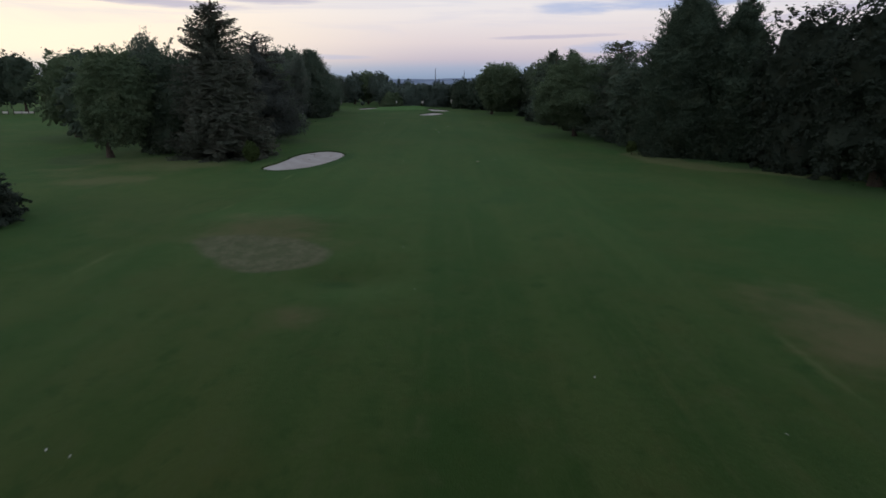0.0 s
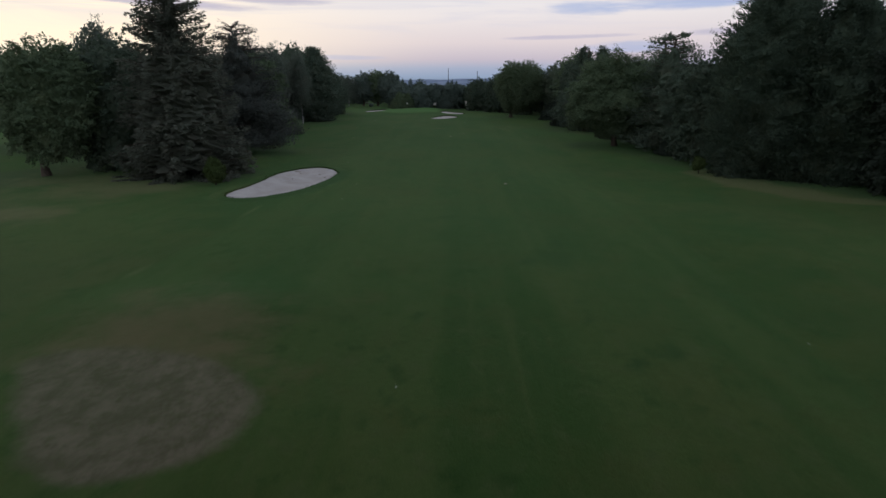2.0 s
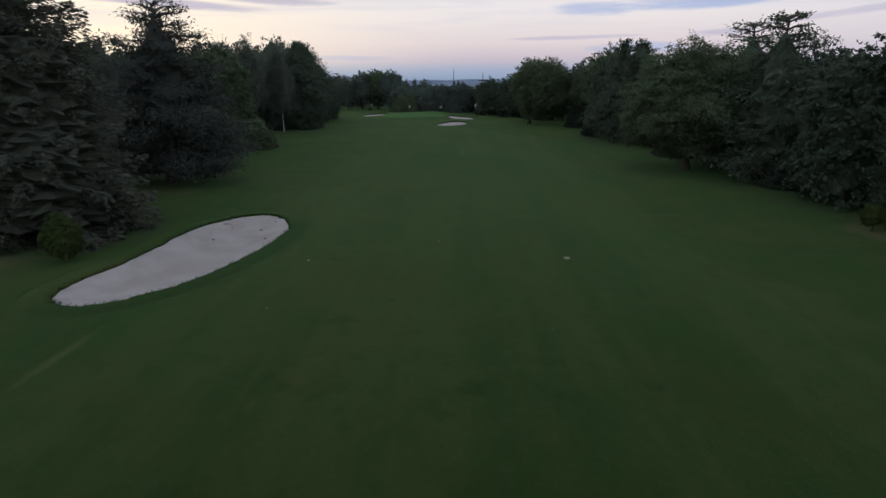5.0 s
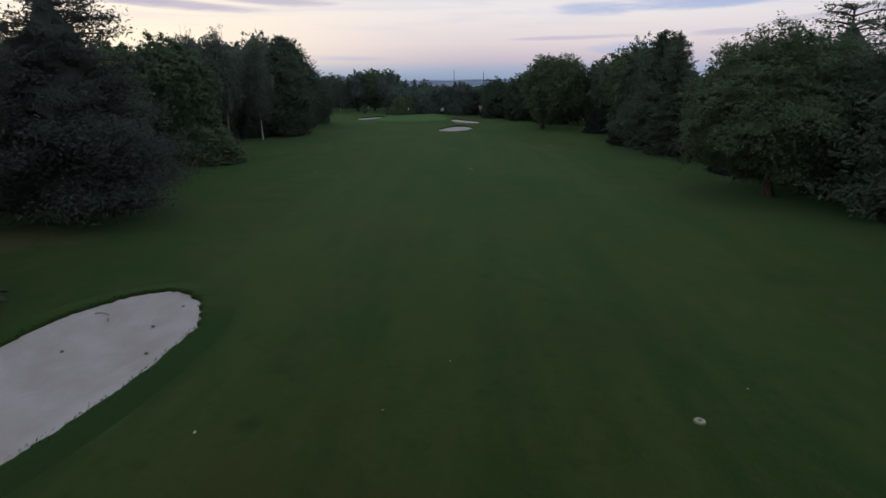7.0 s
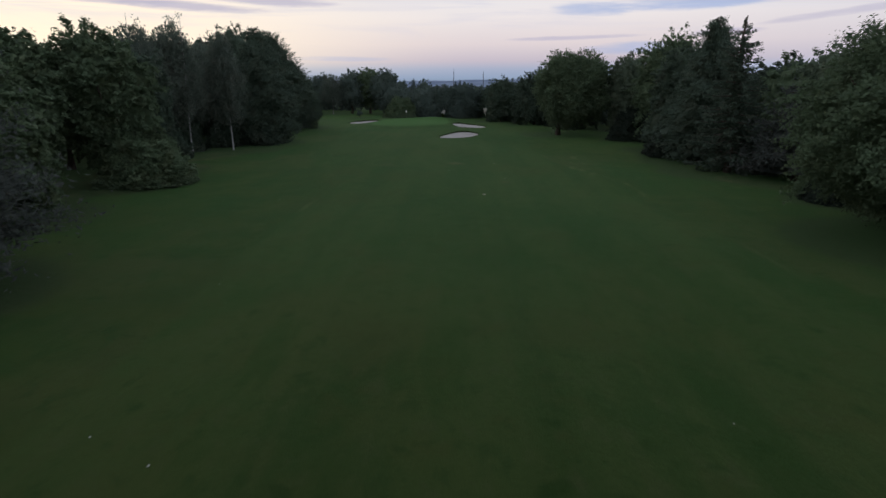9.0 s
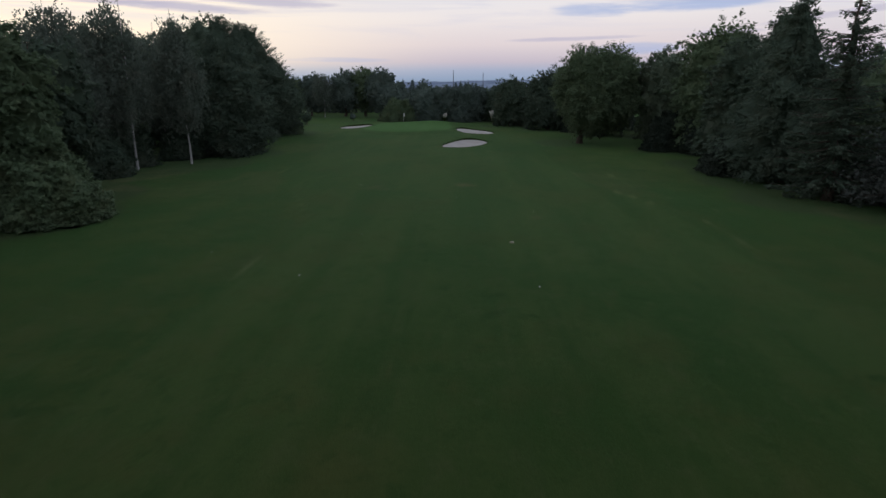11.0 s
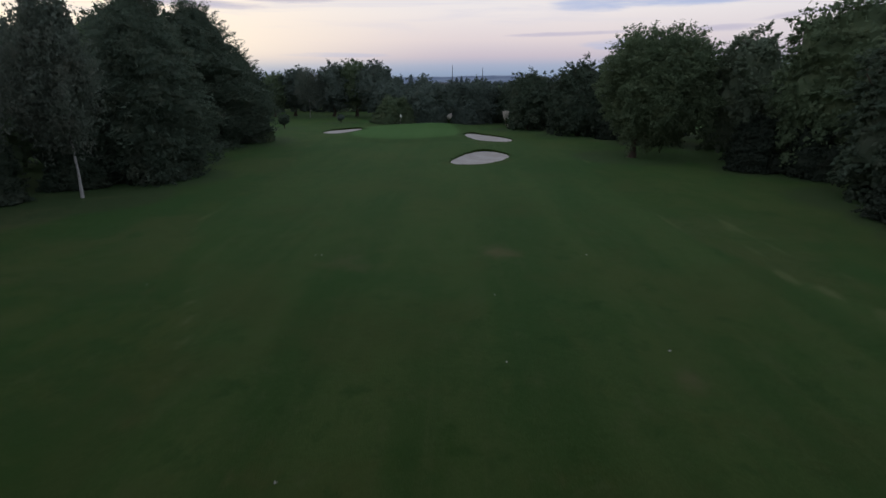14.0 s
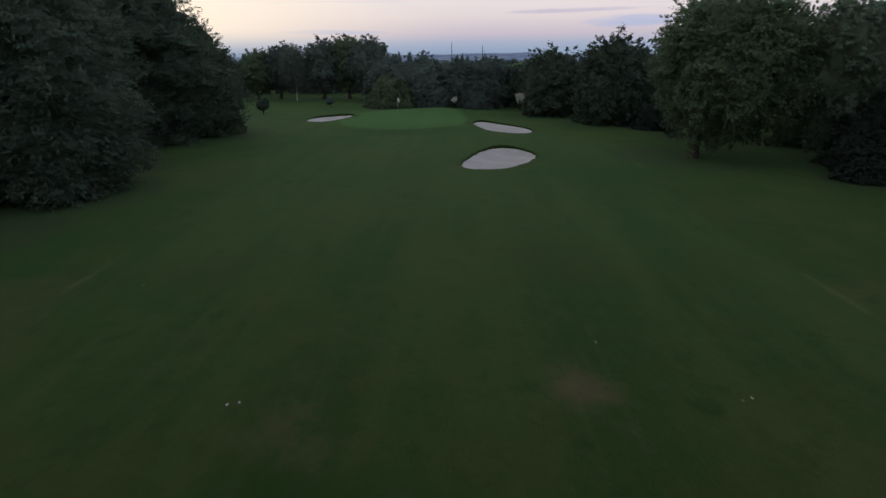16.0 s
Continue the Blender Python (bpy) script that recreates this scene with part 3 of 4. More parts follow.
def spruce(seed, x, y, h, wide, n=9000, leaf=NEEDLE, name="spruce_tree", label="open spruce with spiky whorled branches", clear=1.0, tiers=26, body=0.2, power=0.85, whorl=7, group="trees along the fairway", solid=0.0):
    """Fir or spruce with free-standing boughs in whorls and a pointed tip."""
    rng = np.random.default_rng(seed)
    root = tree_root(name, x, y, label, group=group)
    line, trunk = bole(rng, h, 0.017 * h + 0.05, sides=7)
    wood, cs, al, nm, ln = [trunk], [], [], [], []
    boughs = []
    for t in range(tiers):
        s = t / (tiers - 1)
        for b in range(whorl if s < 0.8 else whorl - 2):
            az = rng.uniform(0, 2 * np.pi)
            rr = wide / 2 * ((1 - s) ** power) * rng.uniform(0.65, 1.12) + 0.18
            z = clear + (h - clear - 0.3) * s + rng.normal(0, 0.12)
            boughs.append((az, rr, z, s))
    total = sum(b[1] for b in boughs)
    for az, rr, z, s in boughs:
        o = np.array([np.cos(az), np.sin(az), 0.0])
        sag = rr * (0.28 - 0.5 * s)
        tipz = z - sag
        wood.append(tube([(0, 0, z), (o[0] * rr * 0.6, o[1] * rr * 0.6, z - sag * 0.75), (o[0] * rr, o[1] * rr, tipz + 0.1 * rr)], [0.05, 0.03, 0.01], 4))
        m = max(8, int(1.35 * n * rr / total))
        q = rng.uniform(0.12, 1.0, m)
        lat = np.array([-o[1], o[0], 0.0])
        off = rng.uniform(-1, 1, m) * rr * 0.24 * (1.15 - q)
        c = o * (rr * q)[:, None] + lat * off[:, None]
        c[:, 2] = z - sag * q * 1.1 + 0.1 * rr * q ** 3 - np.abs(rng.normal(0, 0.22 if s > solid else 0.5, m)) - np.abs(off) * 0.3
        cs.append(c)
        al.append(o + lat * (np.sign(off) * 0.7)[:, None] + rng.normal(size=(m, 3)) * 0.25 + np.array([0, 0, -0.25]))
        nm.append(np.array([0, 0, 0.5]) + o * 0.5 + rng.normal(size=(m, 3)) * 0.8)
        ln.append(rng.uniform(0.26, 0.62, m) * (0.6 + 0.4 * (1 - s)))
    c = np.concatenate(cs)
    ln = np.concatenate(ln)
    c[:, 2] = np.maximum(c[:, 2], 0.12)
    part("trunk", wood, BARK, root, "straight brown trunk with whorled boughs", True)
    si, ai = np.meshgrid(np.linspace(0.03, 0.9, 60), np.linspace(0, 2 * np.pi, 48, endpoint=False), indexing="ij")
    rr = (wide / 2 * (1 - si) ** power) * np.where(si < solid, max(body, 0.66), body) * (1 + 0.13 * rng.normal(size=si.shape))
    v = np.stack([rr * np.cos(ai), rr * np.sin(ai), clear * 0.6 + (h - clear) * si], -1).reshape(-1, 3)
    i, j = np.meshgrid(np.arange(59), np.arange(48), indexing="ij")
    k = (j + 1) % 48
    f = np.stack([i * 48 + j, i * 48 + k, (i + 1) * 48 + k, (i + 1) * 48 + j], -1).reshape(-1, 4)
    part("crown", [(v, f), leaves(c, unit(np.concatenate(al)), unit(np.concatenate(nm)), ln, ln * 0.42)], leaf, root)
    return root


def birch(seed, x, y, h, wide, clear=2.2, n=9000, lean=(0.0, 0.0), dx=0.0, label="silver birch with white trunk and weeping foliage", strands=330, group="trees along the fairway"):
    """Weeping birch: white trunk, thin limbs and hanging strands of small leaves."""
    rng = np.random.default_rng(seed)
    root = tree_root("birch_tree", x, y, label, group=group)
    line, trunk = bole(rng, h * 0.95, 0.0045 * h + 0.02, lean, 8, 9)
    fine = []
    rz = (h - clear) / 2
    cs, knots = [], sphere_dirs(rng, 22)
    knots[:, 2] = rng.uniform(-0.6, 1.0, 22)
    knots[:, :2] *= (np.sqrt(np.maximum(1 - knots[:, 2] ** 2, 0.03)) / np.hypot(knots[:, 0], knots[:, 1]))[:, None]
    for _ in range(strands):
        d = sphere_dirs(rng, 1)[0]
        d[2] = rng.uniform(-0.72, 1.0)
        d[:2] = d[:2] / max(math.hypot(d[0], d[1]), 1e-6) * math.sqrt(max(1 - d[2] ** 2, 0.02))
        d = d + (knots[rng.integers(0, len(knots))] - d) * rng.uniform(0.2, 0.9)
        d[:2] *= 1 - 0.35 * max(d[2], 0.0)
        p = np.array([dx, 0, clear + rz]) + d * np.array([wide / 2, wide / 2, rz * 0.98]) * rng.uniform(0.6, 1.12)
        drop = min(rng.uniform(1.2, 4.2), max(p[2] - clear * rng.uniform(0.7, 1.2), 0.6))
        cs.append((p, drop))
    for i in rng.choice(strands, 24, replace=False):
        p = cs[i][0]
        z = max(clear * 0.9, p[2] * 0.72)
        a = np.array([np.interp(z, line[:, 2], line[:, 0]), np.interp(z, line[:, 2], line[:, 1]), z])
        fine.append(tube([a, (a + p) / 2 + np.array([0, 0, 0.35]), p], [0.05, 0.035, 0.012], 5))
    part("trunk", [trunk], BIRCH, root, "white birch trunk with dark scars", True)
    part("limbs", fine, BARK, root)
    each = int(n * 1.5) // strands
    pts = []
    for p, drop in cs:
        q = rng.random(each)
        pts.append(p + np.stack([rng.normal(0, 0.22, each), rng.normal(0, 0.22, each), -drop * q], 1) * np.array([1, 1, 1]))
    c = np.concatenate(pts)
    m = len(c)
    along = unit(np.array([0, 0, -1.0]) + rng.normal(size=(m, 3)) * 0.45)
    s = rng.uniform(0.16, 0.34, m)
    crown = [leaves(c, along, sphere_dirs(rng, m), s, s * 0.5)]
    m = int(n * 0.6)
    inner = np.array([dx, 0, clear + rz * 0.95]) + sphere_dirs(rng, m) * rng.random((m, 1)) ** 0.4 * np.array([wide * 0.36, wide * 0.36, rz * 0.80])
    s = rng.uniform(0.3, 0.55, m)
    crown.append(leaves(inner, unit(np.array([0, 0, -1.0]) + rng.normal(size=(m, 3)) * 0.6), sphere_dirs(rng, m), s, s * 0.5))
    part("crown", crown, BIRCH_LEAF, root)
    return root


def shrub(seed, x, y, h, wide, n=5000, leaf=BROAD, deep=None, label="spreading leafy shrub at the edge of the trees", size=0.34, name="shrub", lobes=26, group="shrubs", stem=0.0):
    rng = np.random.default_rng(seed)
    root = tree_root(name, x, y, label, "shrub", group)
    stems = [tube([(0, 0, 0), (a * 0.4, b * 0.4, h * 0.25), (a, b, h * 0.55)], [0.04 + 0.012 * h, 0.03 + 0.008 * h, 0.01], 5) for a, b in rng.normal(0, wide * 0.08, (4, 2))]
    part("stems", stems, BARK, root, "brown woody stems", True)
    ext = (wide / 2, (deep or wide) / 2, h if not stem else (h - stem) / 2)
    part("foliage", canopy(rng, np.array([0, 0, 0.0 if not stem else (h + stem) / 2]), ext, int(n * 1.6), size * 0.72, 0.15, 2.2, 1.0, 0.2, 0.82, 0.8, 0.6, not stem, lobes), leaf, root)
    return root


# ---------------------------------------------------------------- ground
def spline(points, n=112):
    """A smooth closed outline through a few corner points."""
    p = np.array(points, float)
    m, out = len(p), []
    for i in range(m):
        a, b, c, d = p[i - 1], p[i], p[(i + 1) % m], p[(i + 2) % m]
        for t in np.linspace(0, 1, n // m, endpoint=False):
            out.append(0.5 * (2 * b + (c - a) * t + (2 * a - 5 * b + 4 * c - d) * t ** 2 + (3 * b - a - 3 * c + d) * t ** 3))
    return np.array(out)


def off_outline(outline, x, y):
    """Signed distance from an outline, minus inside."""
    x, y = np.asarray(x, float), np.asarray(y, float)
    best = np.full(x.shape, 1e9)
    inside = np.zeros(x.shape, bool)
    m = len(outline)
    for i in range(m):
        ax, ay = outline[i]
        bx, by = outline[(i + 1) % m]
        ex, ey = bx - ax, by - ay
        t = np.clip(((x - ax) * ex + (y - ay) * ey) / (ex * ex + ey * ey), 0, 1)
        best = np.minimum(best, np.hypot(x - ax - t * ex, y - ay - t * ey))
        cross = ((ay > y) != (by > y)) & (x < ex * (y - ay) / (ey if abs(ey) > 1e-9 else 1e-9) + ax)
        inside ^= cross
    return np.where(inside, -best, best)


NEAR_BUNKER = spline([(-19.9, 65.4), (-19.3, 71.5), (-19.0, 77.6), (-17.2, 81.2), (-14.9, 81.7), (-13.0, 78.6), (-13.2, 72.6), (-14.8, 67.0), (-17.4, 64.0)])
FRONT_BUNKER = spline([(-7.3, 183.2), (-6.2, 188.3), (-4.4, 192.4), (-1.9, 192.6), (-0.1, 189.2), (-0.5, 186.0), (-3.2, 181.8), (-6.2, 181.0)])
SIDE_BUNKER = spline([(-5.3, 217.8), (-3.6, 220.2), (-0.3, 216.4), (2.1, 210.8), (1.5, 207.2), (-1.2, 207.3), (-3.8, 211.2)])
FAR_BUNKER = spline([(-31.4, 224.2), (-30.8, 229.0), (-27.5, 230.2), (-24.9, 229.0), (-25.2, 225.8), (-28.0, 221.9)])
PUTTING = spline([(-25.8, 224), (-23.6, 234), (-18.5, 241), (-12, 243), (-8.3, 238), (-6.6, 227), (-7.6, 215), (-14.6, 210.5), (-22.4, 214)])
BUNKERS = (NEAR_BUNKER, FRONT_BUNKER, SIDE_BUNKER, FAR_BUNKER)


def smooth(v, low, high):
    t = np.clip((v - low) / (high - low), 0, 1)
    return t * t * (3 - 2 * t)


def rise(x, y):
    """The lie of the land."""
    x, y = np.asarray(x, float), np.asarray(y, float)
    z = 0.10 * np.sin(x * 0.11 + 0.5) * np.sin(y * 0.07) + 0.05 * np.sin(x * 0.31 + y * 0.17)
    z = z * smooth(np.hypot(x, y - 120), 900, 250)
    near = np.hypot((x + 15.5) / 9, (y - 73) / 14)
    z = z * smooth(near, 0.9, 1.6)
    z = z + 0.45 * smooth(off_outline(PUTTING, x, y), 6.0, -4.0) + 0.35 * np.exp(-((x + 10) / 6) ** 2 - ((y - 238) / 6) ** 2)
    # a low bank round the bare patch, and a hollow beside it
    z = z + 0.35 * np.exp(-((x + 11) / 5) ** 2 - ((y - 39) / 3.5) ** 2) - 0.30 * np.exp(-((x + 4.5) / 2.5) ** 2 - ((y - 27) / 2.2) ** 2)
    return z


def ground_z(x, y):
    return float(rise(np.array([x]), np.array([y]))[0])


def spread(lo, hi, step, far):
    mid = np.arange(lo, hi + step / 2, step)
    g, out = step, []
    d = 0.0
    while d < far:
        g *= 1.28
        d += g
        out.append(d)
    out = np.array(out)
    return np.concatenate([(lo - out)[::-1], mid, hi + out])


gx, gy = spread(-62, 48, 0.75, 4300), spread(2, 262, 0.75, 4300)
X, Y = np.meshgrid(gx, gy, indexing="ij")
Z = rise(X, Y)
for o in BUNKERS:
    close = (X > o[:, 0].min() - 4) & (X < o[:, 0].max() + 4) & (Y > o[:, 1].min() - 4) & (Y < o[:, 1].max() + 4)
    dist = off_outline(o, X[close], Y[close])
    Z[close] -= 0.9 * (dist < 0.25)
nx, ny = X.shape
i, j = np.meshgrid(np.arange(nx - 1), np.arange(ny - 1), indexing="ij")
F = np.stack([i * ny + j, (i + 1) * ny + j, (i + 1) * ny + j + 1, i * ny + j + 1], -1).reshape(-1, 4)
ground = tagged(new("ground", mesh_of("ground", [(np.stack([X, Y, Z], -1).reshape(-1, 3), F)], [GRASS], True)),
                "mown grass of a golf hole with worn and dry patches", "grass", kind="structure")
left_edge = -15.5 - 8.5 * smooth(Y, 126, 158) - 6.0 * smooth(Y, 170, 215) + 0.5 * np.sin(Y * 0.16) - 3.0 * smooth(Y, 60, 20)
right_edge = 12.4 - 5.2 * smooth(Y, 128, 150) + 1.5 * smooth(Y, 160, 185) - 7 * smooth(Y, 190, 212) + 0.5 * np.sin(Y * 0.13 + 1)
out_by = np.maximum(left_edge - X, X - right_edge)
rough_zone = smooth(out_by, -1.2, 1.2)
edge_zone = np.exp(-(np.abs(out_by) / 0.35) ** 2) * (0.45 + 0.5 * np.sin(Y * 0.21 + X * 0.1) ** 2) + np.exp(-((X - 14.8 + 3.6 * smooth(Y, 128, 150) - 0.25 * np.sin(Y * 0.3)) / 0.3) ** 2) * 0.8 * smooth(Y, 122, 128) * smooth(Y, 160, 152)


arc_x = np.interp(Y, [121.0, 124.9, 128.2, 131.2, 132.8, 140.5, 147.0, 153.7], [11.6, 12.2, 12.6, 11.4, 10.4, 9.4, 10.2, 11.4])
edge_zone = edge_zone + 0.85 * np.exp(-((X - arc_x) / 0.45) ** 2) * smooth(Y, 119, 124) * smooth(Y, 157, 150) * (0.4 + 0.6 * np.sin(Y * 0.55) ** 2)


def blob(cx, cy, rx, ry, strength=1.0):
    return strength * np.exp(-((X - cx) / rx) ** 2 - ((Y - cy) / ry) ** 2)


foot = np.interp(Y, [56.0, 60.2, 62.0, 64.7, 68.5, 72.5, 79.5], [40.0, 34.2, 31.2, 28.6, 26.6, 25.9, 25.4])
verge = np.exp(-((X - foot - 0.9 + 0.4 * np.sin(Y * 0.9)) / 2.8) ** 2) * 1.15 * smooth(Y, 84, 79) * smooth(Y, 50, 57)
dry_zone = verge + smooth(X, -24, -30) * smooth(X, -52, -40) * smooth(Y, 50, 66) * smooth(Y, 104, 88) * 0.5
dry_zone += blob(-3.9, 144.3, 1.4, 2.0, 0.36) + blob(-10.8, 141.8, 2.0, 1.2, 0.34) + blob(-12.3, 143.8, 1.6, 1.8, 0.4) + blob(0.9, 131, 1.0, 1.6, 0.6) + blob(-4.3, 146.2, 1.5, 1.8, 0.4)
dry_zone += blob(27.5, 76, 3, 2.5, 0.6) + blob(-28, 69, 5, 3.5, 0.7) + blob(-38, 74, 5, 3, 0.4) + blob(-29, 92, 6, 4, 0.5) + blob(-41, 203, 6, 4, 0.6) + blob(24, 134, 4, 10, 0.4)
dry_zone += blob(15, 21, 3.0, 6.0, 0.8) + blob(-33, 56, 5, 3.5, 0.7) + blob(-5.5, 22.5, 2.6, 3.2, 0.55) + blob(-11, 39, 6.5, 4, 0.6) + blob(-38, 140, 8, 30, 0.5) + blob(32, 160, 6, 40, 0.5) + blob(-2, 205, 5, 6, 0.45)
BARE = spline([(-15.0, 34.3), (-12.1, 29.9), (-9.8, 28.0), (-8.3, 28.2), (-7.1, 29.2), (-6.2, 30.8), (-7.3, 33.5), (-9.8, 34.8), (-12.7, 35.2)], 90)
bare_zone = smooth(off_outline(BARE, X, Y), 1.2, -1.3)
dry_zone += 0.5 * smooth(off_outline(BARE, X, Y), 3.4, 0.2) * smooth(Y, 31.0, 34.5)
green_zone = 0.75 * smooth(off_outline(PUTTING, X, Y), 0.7, -0.7) + 0.25 * smooth(off_outline(PUTTING, X, Y), 3.4, 1.4)
# dark spots; the first paints the shade in the hollow by the bare patch
dark_turf_zone = sum(blob(a, b, c_, d, 0.8) for a, b, c_, d in (
    (-5.2, 26.8, 1.6, 0.8), (-1.8, 38.6, 0.6, 0.8), (5.0, 40.1, 0.5, 0.7), (4.9, 38.2, 0.4, 0.6), (5.4, 34.2, 0.5, 0.7), (5.4, 50.6, 0.6, 1.2),
    (3.2, 46.2, 0.4, 0.7), (4.9, 75.1, 0.8, 0.9), (4.9, 47.1, 1.5, 2.6), (7.0, 35.2, 0.8, 1.0)))


def dark_turf_by(x, y):
    """Darker grass on the fairway side of the long bunker."""
    return 0.95 * smooth(off_outline(NEAR_BUNKER, x, y), 2.8, 0.5) * smooth(x * 0.75 - y * 0.35, -39.0, -35.5)


dark_turf_zone = dark_turf_zone + dark_turf_by(X, Y)
for key, zone in (("dark_turf", dark_turf_zone), ("rough", rough_zone), ("edge", edge_zone), ("dry", dry_zone), ("bare", bare_zone), ("green", green_zone)):
    ground.data.attributes.new(key, "FLOAT", "POINT").data.foreach_set("value", np.clip(zone, 0, 1.2).astype(np.float32).ravel())


# ---------------------------------------------------------------- bunkers
def bunker(seed, outline, label, lip=0.16, far_lip=0.3, deep=0.35, tuft=1.0, shade=1.0):
    """A hollow of sand with a ragged turf lip, and long grass on the lip."""
    rng = np.random.default_rng(seed)
    fine = spline(outline[::4], 280)
    m = len(fine)
    tan = unit(np.roll(fine, -1, 0) - np.roll(fine, 1, 0))
    nrm = np.stack([tan[:, 1], -tan[:, 0]], 1)
    if np.sum((fine - fine.mean(0)) * nrm) < 0:
        nrm = -nrm
    jag = np.convolve(rng.normal(0, 1, m + 6), np.ones(3) / 3, "same")[3:-3] * 0.09
    away = np.clip(nrm[:, 1], 0, 1)
    mid = fine.mean(0)
    root = tagged(empty("bunker", mid[0], mid[1]), label, "bunker", "bunkers of the hole")

    def ring(off, z):
        p = fine + nrm * np.broadcast_to(off, (m,))[:, None]
        return np.concatenate([p - mid, (rise(p[:, 0], p[:, 1]) + z)[:, None]], 1)

    def strip(rings, close=False):
        v = np.concatenate(rings)
        a, b = np.meshgrid(np.arange(len(rings) - 1), np.arange(m), indexing="ij")
        c = (b + 1) % m
        f = np.stack([a * m + b, (a + 1) * m + b, (a + 1) * m + c, a * m + c], -1).reshape(-1, 4).tolist()
        return v, f

    top = lip + (far_lip - lip) * away
    edge = part("turf_lip", [strip([ring(jag - 0.02, -0.32), ring(jag, -0.02), ring(jag + 0.07, top * 0.8), ring(jag + 0.18, top), ring(0.55, top * 0.6 + 0.01), ring(0.95, top * 0.2 + 0.012), ring(1.7, -0.02)])], GRASS, root, "ragged turf edge", True)
    steps = [fine + nrm * q for q in (0.0, 0.0, 0.07, 0.18, 0.55, 0.95, 1.7)]
    thick = np.concatenate([dark_turf_by(p[:, 0], p[:, 1]) for p in steps]) if shade else np.zeros(7 * m)
    for key, value in (("dark_turf", thick), ("rough", np.full(7 * m, 0.8))):
        edge.data.attributes.new(key, "FLOAT", "POINT").data.foreach_set("value", value.astype(np.float32))
    rings = []
    for s in np.linspace(1.03, 0.0, 17):
        q = mid + (fine - mid) * s
        zz = -0.06 - deep * smooth(np.full(m, s), 1.0, 0.45) + 0.03 * np.sin(q[:, 0] * 2.1 + q[:, 1] * 1.3) * (s < 0.95)
        zz = zz + away * 0.10 * smooth(np.full(m, s), 0.6, 1.0)
        rings.append(np.concatenate([q - mid, (rise(q[:, 0], q[:, 1]) + zz)[:, None]], 1))
    part("sand", [strip(rings)], SAND, root, "pale raked sand", True)
    k = rng.integers(0, m, 700)
    off = rng.uniform(0.0, 0.55, 700) ** 2 - 0.02
    p = fine[k] + nrm[k] * (off + jag[k])[:, None] + rng.normal(0, 0.05, (700, 2))
    hgt = np.interp(off, [0, 0.2, 0.55, 0.85, 1.25], [0.9, 1.0, 0.6, 0.25, 0]) * top[k] + 0.02
    c = np.concatenate([p - mid, (rise(p[:, 0], p[:, 1]) + hgt)[:, None]], 1)
    along = unit(np.array([0, 0, 1.0]) + rng.normal(size=(700, 3)) * 0.45)
    ln = rng.uniform(0.07, 0.17, 700) * np.where(away[k] > 0.2, 1.0, tuft)
    blades = part("long_grass", [leaves(c, along, np.concatenate([rng.normal(size=(700, 2)), np.zeros((700, 1))], 1), ln, ln * 0.3)], TUFT, root, "tufts of long grass on the lip")
    tagged(blades, kind="stuff")
    return root


bunker(11, NEAR_BUNKER, "long pale sand bunker with a dark turf lip beside the fairway", 0.03, 0.15)
bunker(12, FRONT_BUNKER, "kidney-shaped pale sand bunker short of the green", 0.015, 0.34, 0.3, 0.35, 0.0)
bunker(13, SIDE_BUNKER, "narrow pale sand bunker beside the green", 0.015, 0.34, 0.25, 0.35, 0.0)
bunker(14, FAR_BUNKER, "pale sand bunker across the green from the others", 0.015, 0.34, 0.25, 0.35, 0.0)

# ---------------------------------------------------------------- trees beside the fairway, sunset side
broadleaf(101, -42.5, 76.3, 14.2, 11.0, 1.2, 1.6, 26000, BROAD, 0.30, label="broad deciduous tree with a low leafy crown and bare trunk")
broadleaf(102, -37.6, 81.5, 14.8, 11.5, 0.5, 0.6, 14000, BROAD_DARK, 0.36)
broadleaf(103, -64.5, 106.5, 15.4, 12.5, 1.2, 0, 9000)
birch(104, -42.3, 88.0, 17.8, 7.5, 2.4)
spruce(105, -28.0, 76.4, 18.8, 13.2, 44000, LARCH, "cedar_tree", "tall brownish-green cedar with a jagged pointed top", 0.9, 66, 0.2, 0.46, 7, solid=0.62)
layered(106, -29.4, 97.0, 16.6, 10.8, 34000, CEDAR, 0.9, 0.55, tip=2.4, label="large dark blue-green pine with sweeping layered branches", tiers=30, size=0.38)
broadleaf(107, -36.5, 129.5, 15.6, 10.0, 0.8, 0, 16000, BROAD)
broadleaf(108, -41.2, 123.5, 14.6, 9.5, 1.3, 0, 16000, BROAD)
broadleaf(109, -39.0, 138.0, 14.6, 9.0, 0.6, 0, 8000, BROAD_DARK)
shrub(110, -33.4, 129.0, 6.4, 9.6, 12000, BROAD, 9.0)
birch(111, -40.6, 154.9, 19.4, 9.5, 2.0, 12000, (0.3, 0), -1.6)
birch(112, -37.0, 160.6, 18.6, 6.4, 2.2, 10000, (-0.7, 0), -0.6)
birch(113, -43.5, 147.5, 18.6, 9.0, 2.2, 9000)
spire(114, -36.0, 170.8, 17.4, 10.2, 15000, NEEDLE, 0.75, 1.7, "cypress_tree", 0.25, 0.6, 0.78, "broad green cypress with drooping sprays")
spire(115, -42.6, 198.0, 19.0, 13.0, 28000, NEEDLE, 0.62, 2.3, "fir_tree", 0.1, 0.5, 0.76, "tall dark fir with a ragged spreading head", 0.2, 0.17)
spire(116, -44.0, 184.0, 18.2, 11.5, 18000, NEEDLE, 0.62, 2.5, "fir_tree", 0.1, 0.5, 0.78, "dark fir standing within the belt of trees", 0.2, 0.17)
